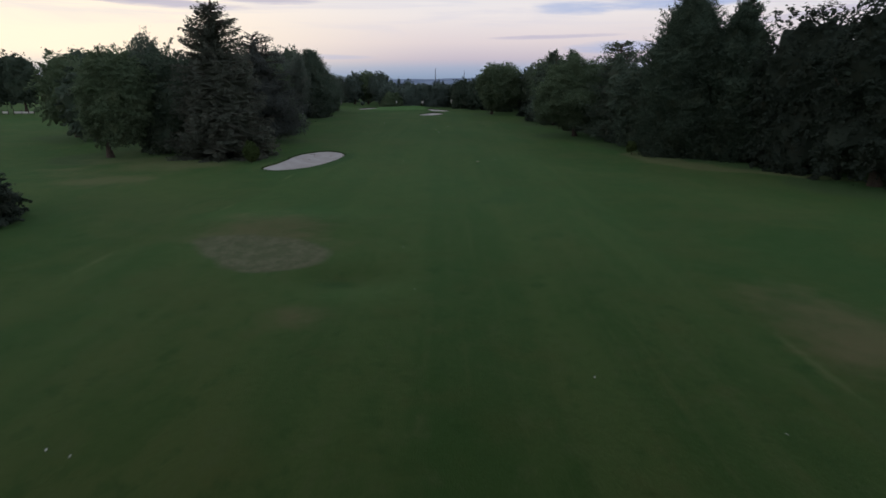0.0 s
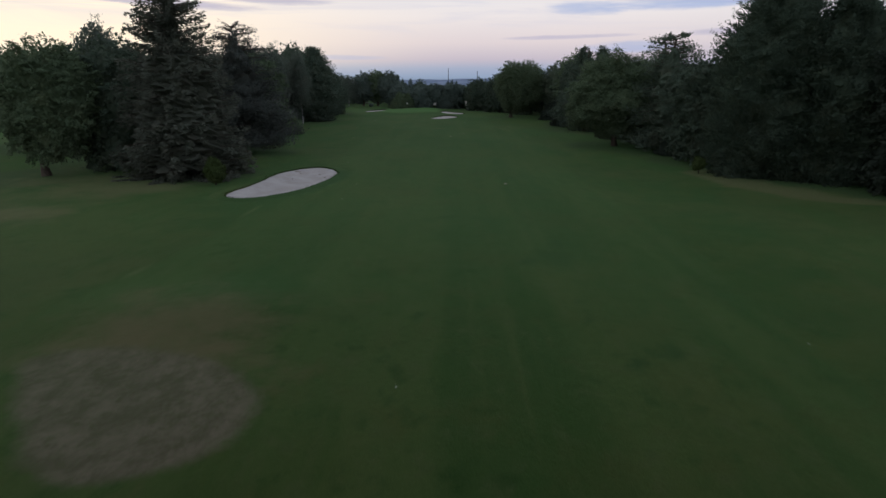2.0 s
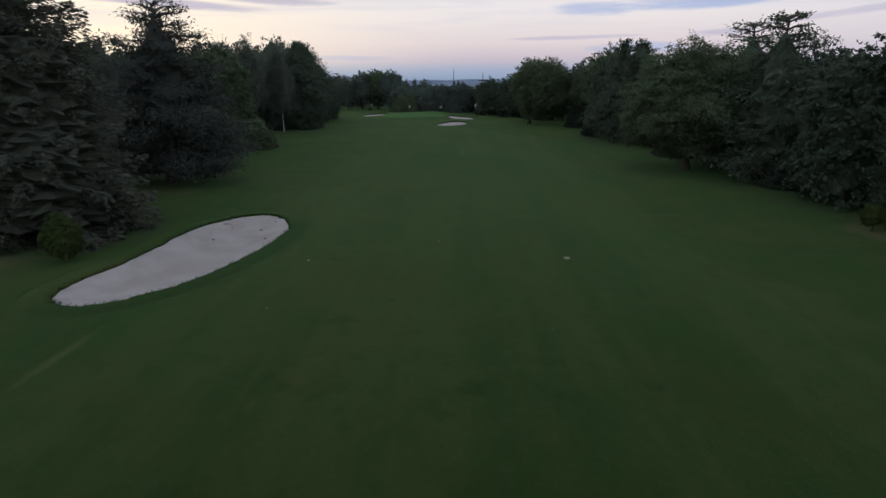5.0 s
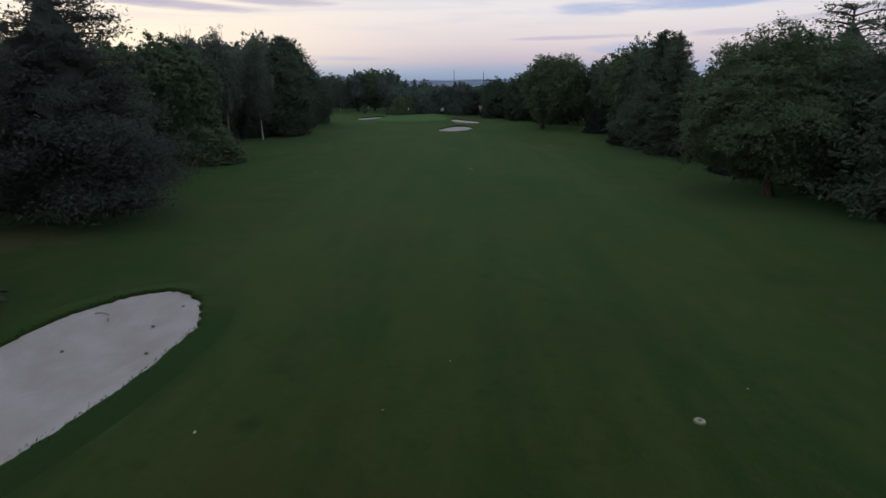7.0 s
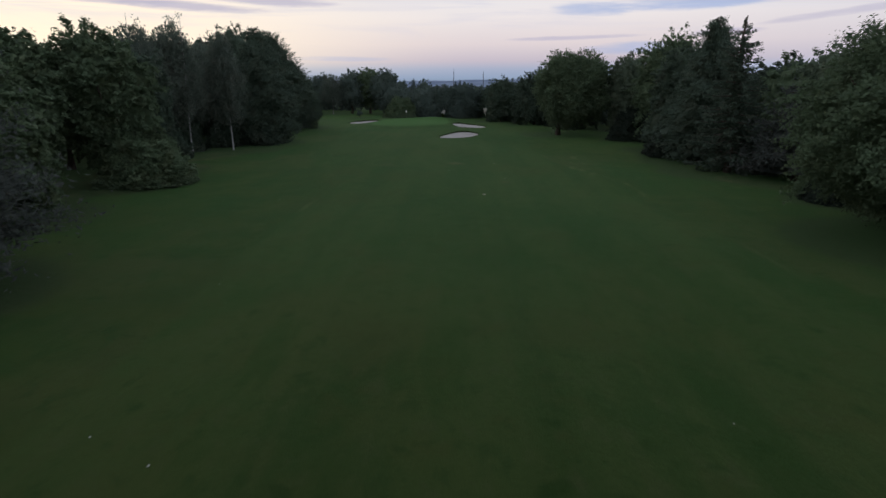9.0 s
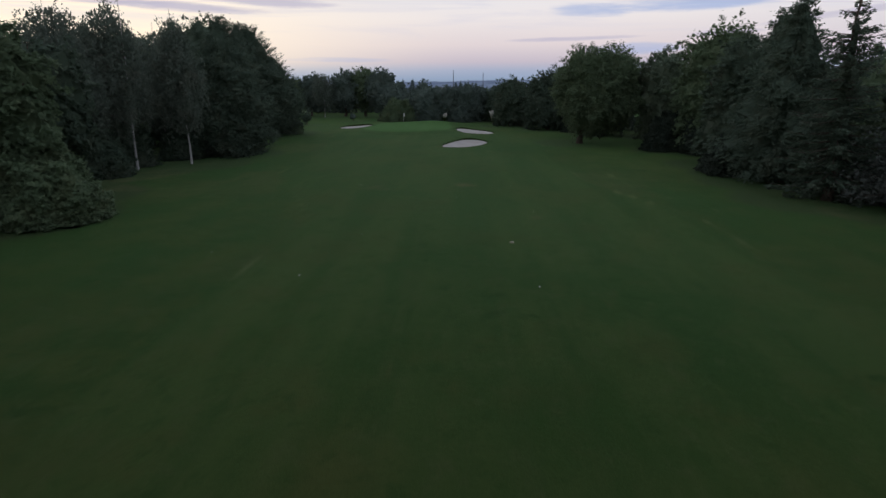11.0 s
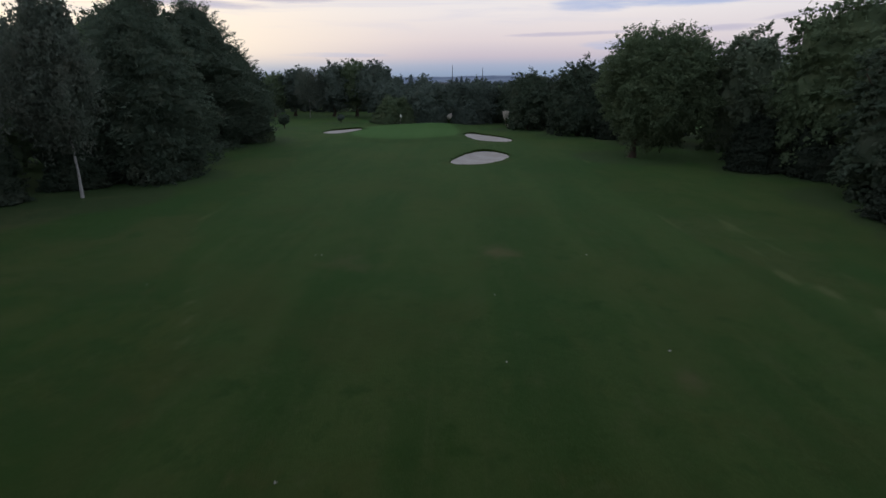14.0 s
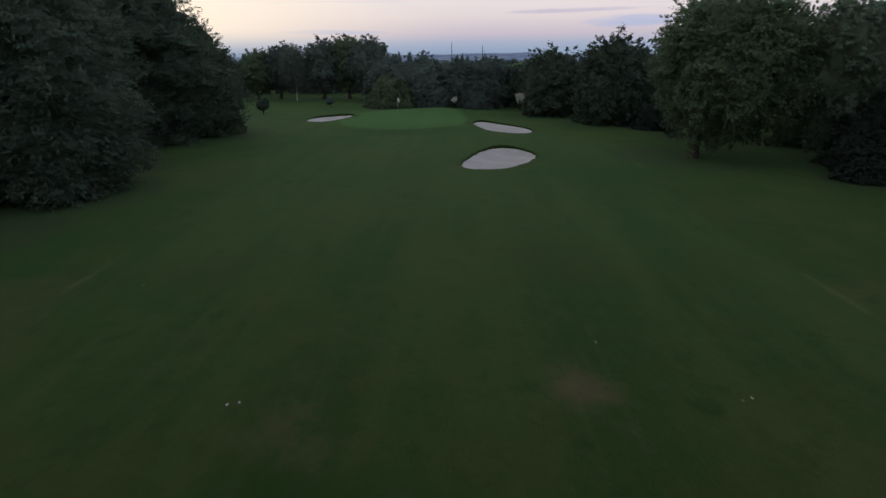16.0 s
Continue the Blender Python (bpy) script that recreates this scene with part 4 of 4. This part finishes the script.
spire(131, -39.6, 205.0, 13.4, 8.5, 12000, NEEDLE, 0.6, 2.3, "fir_tree", 0.1, 0.45, 0.76, "dark fir with stepped boughs at the end of the belt", 0.2, 0.2)
shrub(132, -43.5, 158.5, 6.0, 8.5, 5000, BROAD_DARK)
shrub(133, -42.0, 150.0, 5.5, 8.0, 4500, BROAD_DARK)
broadleaf(117, -39.6, 208.8, 11.6, 8.0, 0.3, 0, 8000, BROAD_DARK)
broadleaf(118, -46.5, 213.0, 12.5, 10.0, 0.5, 0, 7000, BROAD_DARK)
shrub(119, -36.8, 207.0, 3.4, 3.4, 2500, BROAD)
broadleaf(120, -45.5, 108.0, 13.2, 9.0, 0.8, 0, 9000, BROAD_DARK)
broadleaf(121, -47.5, 139.0, 14.0, 8.5, 0.8, 0, 7000, BROAD)
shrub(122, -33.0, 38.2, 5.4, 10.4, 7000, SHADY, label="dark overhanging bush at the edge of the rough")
shrub(123, -40.5, 165.5, 5.5, 6.5, 4000, BROAD_DARK)

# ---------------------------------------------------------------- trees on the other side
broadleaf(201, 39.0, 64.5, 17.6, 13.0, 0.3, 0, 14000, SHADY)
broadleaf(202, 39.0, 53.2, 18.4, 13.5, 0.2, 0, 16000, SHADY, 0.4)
spire(203, 30.8, 77.4, 19.6, 9.8, 34000, SPRAY, 0.62, 2.6, "cypress_tree", 0.0, 0.45, 0.84, "massive dark clipped-looking cypress clothed to the ground", 0.0, 0.11)
spire(204, 35.4, 74.0, 18.6, 9.6, 15000, SPRAY, 0.75, 1.7, "cypress_tree", 0.0, 0.6, 0.82, "dark cypress with a spiky top beside its twin", 0.0, 0.12)
broadleaf(205, 30.0, 89.0, 12.4, 11.0, 0.2, 0, 14000, BROAD_DARK, label="dark leafy tree with branches down to the grass")
layered(206, 28.6, 99.6, 15.7, 8.0, 11000, NEEDLE, 0.6, 0.40, label="dark pine with an irregular tufted top", tip=2.4)
broadleaf(207, 23.4, 107.2, 14.2, 17.0, 0.8, 0.4, 60000, BROAD, 0.25, 0.35, label="large spreading deciduous tree with low drooping boughs", lobes=64)
broadleaf(208, 30.5, 111.5, 13.4, 10.5, 0.5, 0, 9000, BROAD_DARK)
broadleaf(209, 31.8, 129.8, 13.6, 10.0, 0.8, 0, 11000, BROAD_PALE, 0.36, label="pale green feathery willow-like tree")
layered(210, 29.4, 132.0, 10, 9.5, 7000, CEDAR, 0.5, 0.5, label="low cedar with level plates of needles")
spruce(211, 25.2, 137.4, 15.8, 8.4, 9000, NEEDLE, "spruce_tree", "thin open spruce with a spiky see-through top", 1.2, 24, 0.12, 0.6)
spire(212, 26.0, 146.6, 16.2, 8.8, 11000, NEEDLE, 0.8, 1.35, "fir_tree", 0.3, 0.55, 0.72, "dark conifer with drooping boughs and spiked tip", 0.3, 0.2)
broadleaf(213, 27.0, 159.5, 15.2, 10.0, 0.3, 0, 13000, BROAD_DARK)
broadleaf(214, 14.9, 187.2, 16.2, 15.6, 0.6, 2.2, 42000, BROAD, 0.31, label="large rounded oak-like tree with dense crown over the grass", lobes=60)
broadleaf(215, 27.0, 185.0, 15.4, 9.0, 0.6, 0, 8000, BROAD_PALE)
broadleaf(216, 31.0, 173.5, 18.2, 13.4, 0.5, 0, 17000, BROAD)
spire(217, 34.6, 166.0, 17.4, 9.0, 10000, NEEDLE, 0.65, 1.7, "fir_tree", 0.2, 0.6, 0.74, "tall dark conifer with a ragged top", 0.3, 0.15)
broadleaf(218, 14.0, 217.0, 13.3, 11.4, 0.3, 0, 11000, BROAD_DARK)
broadleaf(219, 7.2, 231.0, 11.8, 10.0, 0.2, 0, 9000, BROAD_DARK)
broadleaf(220, 22.5, 203.0, 13, 12, 0.4, 0, 8000, BROAD_DARK)
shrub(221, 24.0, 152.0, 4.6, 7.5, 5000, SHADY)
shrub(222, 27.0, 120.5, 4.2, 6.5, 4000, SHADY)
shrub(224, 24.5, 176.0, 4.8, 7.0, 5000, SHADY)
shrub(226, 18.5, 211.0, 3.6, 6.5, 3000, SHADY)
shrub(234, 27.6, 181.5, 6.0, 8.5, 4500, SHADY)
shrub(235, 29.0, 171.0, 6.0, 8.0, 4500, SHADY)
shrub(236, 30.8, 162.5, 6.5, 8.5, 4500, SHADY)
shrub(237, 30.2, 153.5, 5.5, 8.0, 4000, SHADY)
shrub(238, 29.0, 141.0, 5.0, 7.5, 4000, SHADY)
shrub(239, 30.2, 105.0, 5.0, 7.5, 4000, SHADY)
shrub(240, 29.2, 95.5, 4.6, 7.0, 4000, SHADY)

layered(227, 31.6, 113.0, 16.2, 8.5, 8000, NEEDLE, 1.0, 0.35, tip=2.6, label="dark pine standing above the deciduous trees", tiers=22)
broadleaf(228, 33.0, 87.5, 15.4, 10.5, 0.3, 0, 9000, BROAD_DARK)
broadleaf(229, 31.5, 196.0, 15.6, 12.5, 0.3, 0, 8000, BROAD)
broadleaf(230, 33.5, 101.5, 13.6, 10.0, 0.3, 0, 7000, BROAD_DARK)
broadleaf(231, 10.8, 237.0, 10.8, 10.0, 0.1, 0, 7000, BROAD_DARK)
broadleaf(232, 4.8, 252.5, 9.6, 10.0, 0.1, 0, 6000, BROAD_DARK)
broadleaf(233, 18.5, 222.0, 11.8, 10.0, 0.1, 0, 6000, BROAD_DARK)
birch(125, -45.5, 155.0, 17.8, 9.0, 1.8, 9000)
birch(126, -42.5, 166.0, 17.6, 8.5, 1.8, 9000)
birch(127, -45.0, 141.0, 16.6, 8.5, 1.8, 8000)
spruce(128, -40.0, 181.0, 17.4, 6.5, 7000, NEEDLE, "spruce_tree", "slim spruce with a pointed top in the belt", 0.6, 24, 0.2)
broadleaf(129, -37.5, 103.0, 13.8, 9.0, 0.4, 0, 7000, BROAD_DARK)
broadleaf(130, -36.5, 113.0, 13.4, 9.5, 0.4, 0, 12000, BROAD)

# ---------------------------------------------------------------- behind the green
GREEN_BELT = "trees behind the green"
shrub(301, -20.6, 249.0, 7.0, 12.6, 9000, BROAD, 10, "broad dense thicket behind the green", 0.36, lobes=34)
broadleaf(302, -13.0, 250.5, 9.0, 11, 0.1, 0, 7000, BELT, group=GREEN_BELT)
broadleaf(303, -8.2, 250.0, 10.0, 9.5, 0.1, 0, 7000, BELT, group=GREEN_BELT)
broadleaf(304, -2.6, 250.5, 10.3, 10.5, 0.1, 0, 8000, BELT, group=GREEN_BELT)
broadleaf(305, 1.6, 254.5, 9.2, 8.5, 0.1, 0, 6000, BELT, group=GREEN_BELT)
broadleaf(306, 8.4, 250.0, 9.4, 9.5, 0.1, 0, 6000, BELT, group=GREEN_BELT)
shrub(307, -11.0, 246.6, 4.2, 7.0, 4000, BELT, group="shrubs")
shrub(308, -4.4, 246.0, 4.4, 7.0, 4000, BELT, group="shrubs")


def pampas(seed, x, y, h, wide, plumes, label):
    """A fountain of arching blades with upright feathery plumes."""
    rng = np.random.default_rng(seed)
    root = tagged(empty("pampas_grass", x, y, ground_z(x, y) - 0.03), label, "grass", "pampas grasses")
    blades = []
    for _ in range(150):
        az, r, top_ = rng.uniform(0, 6.28), rng.uniform(0.3, 1.0) * wide / 2, rng.uniform(0.4, 0.72) * h
        o = np.array([math.cos(az), math.sin(az), 0.0])
        blades.append(tube([o * 0.08, o * r * 0.45 + np.array([0, 0, top_]), o * r + np.array([0, 0, top_ * 0.55])], [0.018, 0.014, 0.004], 3))
    part("blades", blades, HEDGE, root, "arching green blades")
    for _ in range(plumes):
        az, r = rng.uniform(0, 6.28), rng.uniform(0.0, 0.36) * wide
        foot, tip_ = np.array([math.cos(az) * r * 0.2, math.sin(az) * r * 0.2, 0.1]), np.array([math.cos(az) * r, math.sin(az) * r, h * rng.uniform(0.78, 1.0)])
        q = rng.uniform(0.5, 1.0, 150)
        c = foot + (tip_ - foot) * q[:, None] + rng.normal(size=(150, 3)) * 0.10 * np.sin(np.pi * np.clip((q - 0.45) / 0.6, 0, 1))[:, None] * np.array([1, 1, 0.6])
        ln = rng.uniform(0.18, 0.36, 150)
        part("plume", [tube([foot, (foot + tip_) / 2, tip_], [0.012, 0.01, 0.005], 4), leaves(c, unit(tip_ - foot + rng.normal(size=(150, 3)) * 0.4), sphere_dirs(rng, 150), ln, ln * 0.4)], PLUME, root, "pale feathery plume")
    return root


pampas(309, 3.9, 241.8, 3.5, 3.3, 30, "tall pale pampas grass in plume against dark trees")
pampas(310, -8.4, 244.0, 2.1, 1.7, 10, "small pale pampas grass behind the green")
FAR_ROW = "far row of trees"
for n_, (fx, fh, fw) in enumerate(((-62, 11.4, 12), (-56, 12.4, 11), (-51, 14.0, 10), (-45.5, 14.2, 10), (-40, 14.6, 12), (-34, 16.0, 13), (-28.5, 15.2, 11))):
    if n_ in (0, 3):
        birch(320 + n_, fx, 273, fh, fw, 2.0, 6000, group=FAR_ROW)
    else:
        broadleaf(320 + n_, fx, 275 + 2 * (n_ % 3), fh, fw, 0.9, 0, 7000, BROAD if n_ % 2 else BELT, 0.5, group=FAR_ROW)
for n_, (fx, fy, fh) in enumerate(((-24, 268, 10.2), (-17, 275, 9.3), (12, 262, 9.6), (19, 248, 10.5), (26, 236, 11), (20, 232, 11), (28, 218, 12.4), (-68, 290, 10.5))):
    broadleaf(340 + n_, fx, fy, fh, 11.5, 0.2, 0, 5000, BELT, 0.5, group=GREEN_BELT)
shrub(351, -41.4, 234.6, 3.0, 2.5, 1500, BROAD_DARK, None, "small young leafy tree alone on the grass", 0.26, "young_tree", 10, "young trees", 0.7)
shrub(352, -33.0, 250.6, 2.2, 1.8, 700, BELT, None, "small young tree alone on the grass", 0.24, "young_tree", 9, "young trees", 0.5)

for n_ in range(8):
    broadleaf(360 + n_, -84 + n_ * 9.5, 303 + 4 * (n_ % 2), 9.6 + 0.35 * n_, 12, 0.3, 0, 3500, BELT, 0.6, group=FAR_ROW)

# belts of trees behind the first rows
rng = np.random.default_rng(77)
for n_ in range(15):
    by = 100 + n_ * 8.2
    bx = -52 - rng.uniform(0, 7)
    broadleaf(400 + n_, max(bx, -0.58 * by), by, rng.uniform(12.0, 14.2) + (2.6 if by > 150 else 0.0), rng.uniform(10, 12.5), 0.3, 0, 1500, (BROAD_DARK, BROAD)[n_ % 2], 0.66, group="belt of trees behind")
for n_ in range(21):
    by = 46 + n_ * 8.4
    bx = (45.0 if by < 78 else 38.5) + rng.uniform(0, 6)
    broadleaf(430 + n_, bx, by, rng.uniform(12.0, 14.4), rng.uniform(10.5, 13), 0.2, 0, 2800, (BROAD_DARK, BROAD, BROAD_DARK)[n_ % 3], 0.66, group="belt of trees behind")
for n_ in range(14):
    broadleaf(460 + n_, -158 + n_ * 8.4 + rng.uniform(-2, 2), 194 + rng.uniform(0, 14), rng.uniform(19, 22), rng.uniform(13, 16), 0.7, 0, 3500, BROAD_DARK, 0.6, group="trees across the far field")

# litter and painted shade on the ground beneath the crowns
shaded_litter_zone = np.zeros(X.shape)
for tx, ty, k_ in TREE_FEET:
    shaded_litter_zone = np.maximum(shaded_litter_zone, smooth(np.hypot(X - tx, Y - ty), 9.5 * k_, 5.0 * k_))
ground.data.attributes.new("shaded_litter", "FLOAT", "POINT").data.foreach_set("value", shaded_litter_zone.astype(np.float32).ravel())

# round bushes at the edge of the rough
shrub(501, -22.6, 70.3, 2.75, 2.05, 4200, HEDGE, None, "rounded bright green bush beside the bunker", 0.17, "round_bush", 20, "round bushes", 0.12)
shrub(502, 24.7, 78.3, 1.9, 1.5, 1500, HEDGE, None, "small round bush on a short stem by the cypress", 0.14, "round_bush", 18, "round bushes", 0.3)

# ---------------------------------------------------------------- flag, markers and small things
flag = tagged(empty("golf_flag", -18.3, 237.6, ground_z(-18.3, 237.6)), "white flag on a thin pin in the green", "flag")
part("pin", [tube([(0, 0, -0.1), (0, 0, 1.1), (0, 0, 2.2)], [0.014, 0.013, 0.012], 8)], WHITE, flag, "thin white pole")
gu, gv = np.meshgrid(np.linspace(0, 1, 9), np.linspace(0, 1, 7), indexing="ij")
fx = 0.02 + 0.30 * gu
fv = np.stack([fx, 0.06 * np.sin(gu * 7 + gv) * gu, 2.18 - 0.62 * gv - 0.32 * gu ** 1.5], -1).reshape(-1, 3)
gi, gj = np.meshgrid(np.arange(8), np.arange(6), indexing="ij")
ff = np.stack([gi * 7 + gj, (gi + 1) * 7 + gj, (gi + 1) * 7 + gj + 1, gi * 7 + gj + 1], -1).reshape(-1, 4)
cloth = part("cloth", [(fv, ff)], WHITE, flag, "limp white cloth", True)
solid = cloth.modifiers.new("thickness", "SOLIDIFY")
solid.thickness = 0.012


def marker(x, y, r, turn, label):
    """A yardage disc let into the turf, with unreadable print as bars."""
    z = ground_z(x, y) + 0.03
    root = tagged(empty("yardage_disc", x, y, z, turn), label, "marker", "yardage discs")
    ang = np.linspace(0, 2 * np.pi, 28, endpoint=False)
    rings = [(r, -0.06), (r, 0.012), (r * 0.93, 0.022), (r * 0.5, 0.026)]
    v = np.concatenate([np.stack([np.cos(ang) * a, np.sin(ang) * a, np.full(28, b)], 1) for a, b in rings] + [[[0, 0, 0.027]]])
    f = [(a * 28 + b, a * 28 + (b + 1) % 28, (a + 1) * 28 + (b + 1) % 28, (a + 1) * 28 + b) for a in range(3) for b in range(28)]
    cap = [(84 + b, 84 + (b + 1) % 28, 112) for b in range(28)]
    me = bpy.data.meshes.new("plate")
    me.from_pydata(v.tolist(), [], f + cap)
    me.materials.append(CREAM)
    ob = new("plate", me)
    ob.parent = root
    for k in (-0.32, 0.0, 0.32):
        part("print_bar", [box(k * r - r * 0.10, -r * 0.42, 0.027, k * r + r * 0.10, r * 0.42, 0.032)], INK, root, "dark printed bar")
    return root


marker(4.2, 71.8, 0.155, 20, "cream yardage disc set into the fairway")
marker(-1.4, 123.1, 0.13, -10, "cream yardage disc set into the fairway")

# pale fallen leaves scattered on the turf
rng = np.random.default_rng(5)
leaf_v, leaf_f = leaves(np.zeros((1, 3)), np.array([[1.0, 0, 0.1]]), np.array([[0, 0, 1.0]]), [0.12], [0.09])
leaf_mesh = mesh_of("fallen_leaf", [(leaf_v + np.array([0, 0, 0.035]), leaf_f), (leaf_v + np.array([0, 0, 0.028]), leaf_f)], [RENDER_WALL])


def fallen(x, y, size=1.0):
    ob = new("fallen_leaf", leaf_mesh)
    ob.matrix_basis = pose(x, y, ground_z(x, y) + 0.02, 8, -6, rng.uniform(0, 360)) @ Matrix.Diagonal((size, size, size, 1))
    tagged(ob, "small pale dry leaf lying on the turf", "leaf", "fallen leaves")


for lx, ly in ((-9.4, 13.0), (-10.2, 13.3), (9.1, 13.8), (-1.3, 25.6), (4.8, 17.0), (-9.7, 70.8), (-13.3, 86.6), (-11.1, 85.4), (-10.6, 125.4), (-12.4, 117.0),
               (-0.8, 115.1), (-18.4, 121.0), (-4.7, 131.5), (-20.7, 139.2), (1.0, 132.6), (-13.9, 143.7), (-13.6, 143.8), (0.3, 144.4), (0.6, 144.5), (-3.0, 147.9), (-20.7, 152.5), (-2.3, 32.8)):
    fallen(lx, ly, rng.uniform(0.5, 0.9))
for lx, ly in zip(rng.uniform(-24, 14, 26), rng.uniform(12, 170, 26)):
    fallen(lx, ly, rng.uniform(0.3, 0.55))

def sand_z(outline, x, y):
    """The height of a bunker's sand."""
    fine = spline(outline[::4], 280)
    mid = fine.mean(0)
    d, o = np.array([x, y]) - mid, fine - mid
    k = int(np.argmax(unit(o) @ unit(d[None])[0]))
    s = float(np.linalg.norm(d) / np.linalg.norm(o[k]))
    return -0.06 - 0.35 * float(smooth(np.array(s), 1.0, 0.45)) + 0.03 * math.sin(x * 2.1 + y * 1.3) + (0.05 if y > mid[1] else 0.0) * s


# twigs and pebbles on the sand
for a, b in (((-17.7, 79.5), (-17.0, 79.3)), ((-17.05, 79.25), (-16.85, 78.9))):
    z = sand_z(NEAR_BUNKER, *a) + 0.02
    ob = new("twig", mesh_of("twig", [tube([(a[0], a[1], z), ((a[0] + b[0]) / 2, (a[1] + b[1]) / 2 + 0.05, z + 0.03), (b[0], b[1], z)], [0.025, 0.02, 0.01], 6)], [TWIG], True))
    tagged(ob, "thin dry brown twig lying on sand", "twig", "twigs")
for sx, sy in ((-17.2, 76.5), (-14.8, 78.5), (-13.7, 75.9), (-14.4, 80.4)):
    v, f = lump(rng, np.array([0, 0, 0]), (0.07, 0.06, 0.04))
    ob = new("pebble", mesh_of("pebble", [(v, f)], [STONE], True))
    ob.location = (sx, sy, sand_z(NEAR_BUNKER, sx, sy) + 0.02)
    tagged(ob, "small dark stone on the bunker sand", "stone", "pebbles")

# ---------------------------------------------------------------- distance
# pale fence across the field
fence = tagged(empty("fence", -129.5, 186.0), "low pale panel fence under distant trees", "fence")
for k, (a, b) in enumerate(((-5.2, -3.6), (-1.6, 0.6), (0.8, 2.6), (3.0, 4.4))):
    part("panel", [box(a, -0.05, 0.3, b, 0.05, 0.85)], RENDER_WALL, fence)
for a in (-5.3, -3.5, -1.7, 0.7, 2.8, 4.5):
    part("post", [box(a - 0.07, -0.08, -0.1, a + 0.07, 0.08, 1.5)], BARK, fence)

# far woods, uncounted, with the haze put into their leaf colour
rng = np.random.default_rng(31)
for name, lo, hi, count, ht in (("woodland", 300, 480, 75, 8.4), ("woodland", 480, 900, 110, 9.2), ("woodland", 900, 1700, 80, 12.0)):
    pieces = []
    for _ in range(count):
        d, az = rng.uniform(lo, hi), rng.uniform(-0.95, 0.95)
        c = np.array([math.sin(az) * d, math.cos(az) * d, 0.0])
        s = ht * rng.uniform(0.62, 1.0)
        wide_ = s * rng.uniform(0.6, 1.0) * (1 + lo / 900)
        cc = c + rng.normal(size=(7, 3)) * np.array([wide_ * 0.42, wide_ * 0.3, s * 0.10]) + np.array([0, 0, s * 0.55])
        rr = np.full(7, s * 0.36) * rng.uniform(0.7, 1.05, 7)
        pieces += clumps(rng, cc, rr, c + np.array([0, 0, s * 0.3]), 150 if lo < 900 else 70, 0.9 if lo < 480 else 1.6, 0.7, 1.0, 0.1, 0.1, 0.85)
    tagged(new(name, mesh_of(name, pieces, [FAR])), "distant belt of woodland tinted with bluish evening haze", "woodland", kind="stuff")
for px_, py_, ph_ in ((-46, 470, 13.0), (-43, 472, 12.4), (-39.5, 468, 12.8), (-8, 620, 12.6), (-4, 622, 13.2), (0, 618, 12.4), (-30, 420, 12.6)):
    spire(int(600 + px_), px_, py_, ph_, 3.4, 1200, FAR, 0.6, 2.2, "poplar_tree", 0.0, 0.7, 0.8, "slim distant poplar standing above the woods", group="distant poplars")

house = tagged(empty("house", -19.0, 640, 0), "distant pale house with a slate roof", "house")
part("wall", [box(-4, -3, 0, 4, 3, 6.2)], RENDER_WALL, house)
part("roof", [([(-4.3, -3.4, 6.2), (4.3, -3.4, 6.2), (4.3, 3.4, 6.2), (-4.3, 3.4, 6.2), (-4.0, 0, 8.4), (4.0, 0, 8.4)], [(0, 1, 5, 4)]), ([(4.3, 3.4, 6.2), (-4.3, 3.4, 6.2), (-4.0, 0, 8.4), (4.0, 0, 8.4)], [(0, 1, 2, 3)]), ([(-4.3, -3.4, 6.2), (-4.3, 3.4, 6.2), (-4.0, 0, 8.4)], [(0, 2, 1)]), ([(4.3, -3.4, 6.2), (4.3, 3.4, 6.2), (4.0, 0, 8.4)], [(0, 1, 2)])], SLATE, house, "grey slate roof")
for wx in (-2.4, 0.0, 2.4):
    part("window", [box(wx - 0.5, -3.05, 3.9, wx + 0.5, -2.98, 5.2)], PANE, house, "dark window")


def mast(x, y, h, label):
    root = tagged(empty("radio_mast", x, y, 20), label, "mast", "masts on the skyline")
    part("tower", [tube([(0, 0, -20), (0, 0, h * 0.6 - 20), (0, 0, h - 20)], [1.9, 1.3, 0.7], 4)], STEEL, root)
    for q in (0.62, 0.82):
        part("platform", [tube([(0, 0, h * q - 20.8), (0, 0, h * q - 20), (0, 0, h * q - 19.2)], [2.0, 2.2, 2.0], 8)], STEEL, root)
    return root


mast(-31, 2540, 72, "tall thin radio mast on the horizon")
mast(87, 2540, 62, "shorter lattice mast on the horizon")

# low hills all round, blue-grey from haze painted into their colour
ang = np.linspace(0, 2 * np.pi, 480, endpoint=False)
crest = 25 + 7 * np.sin(ang * 7 + 1.0) + 4 * np.sin(ang * 17 + 2) + 9 * np.exp(-((ang - 0.10) / 0.06) ** 2) + 1.6 * np.sin(ang * 71) + 1.0 * np.sin(ang * 133 + 1)
rings = []
for rad, q in ((2620, 0.0), (2850, 0.55), (3050, 0.9), (3200, 1.0), (3600, 0.8)):
    rings.append(np.stack([np.sin(ang) * rad, np.cos(ang) * rad, crest * q - 0.5 + (q > 0.3) * 1.2 * rng.random(480)], 1))
m_ = 480
a, b = np.meshgrid(np.arange(4), np.arange(m_), indexing="ij")
c = (b + 1) % m_
hill_f = np.stack([a * m_ + b, a * m_ + c, (a + 1) * m_ + c, (a + 1) * m_ + b], -1).reshape(-1, 4)
tagged(new("backdrop", mesh_of("backdrop", [(np.concatenate(rings), hill_f)], [HILL], True)), "low wooded hills on the horizon, coloured with blue-grey haze", "hills", kind="structure")
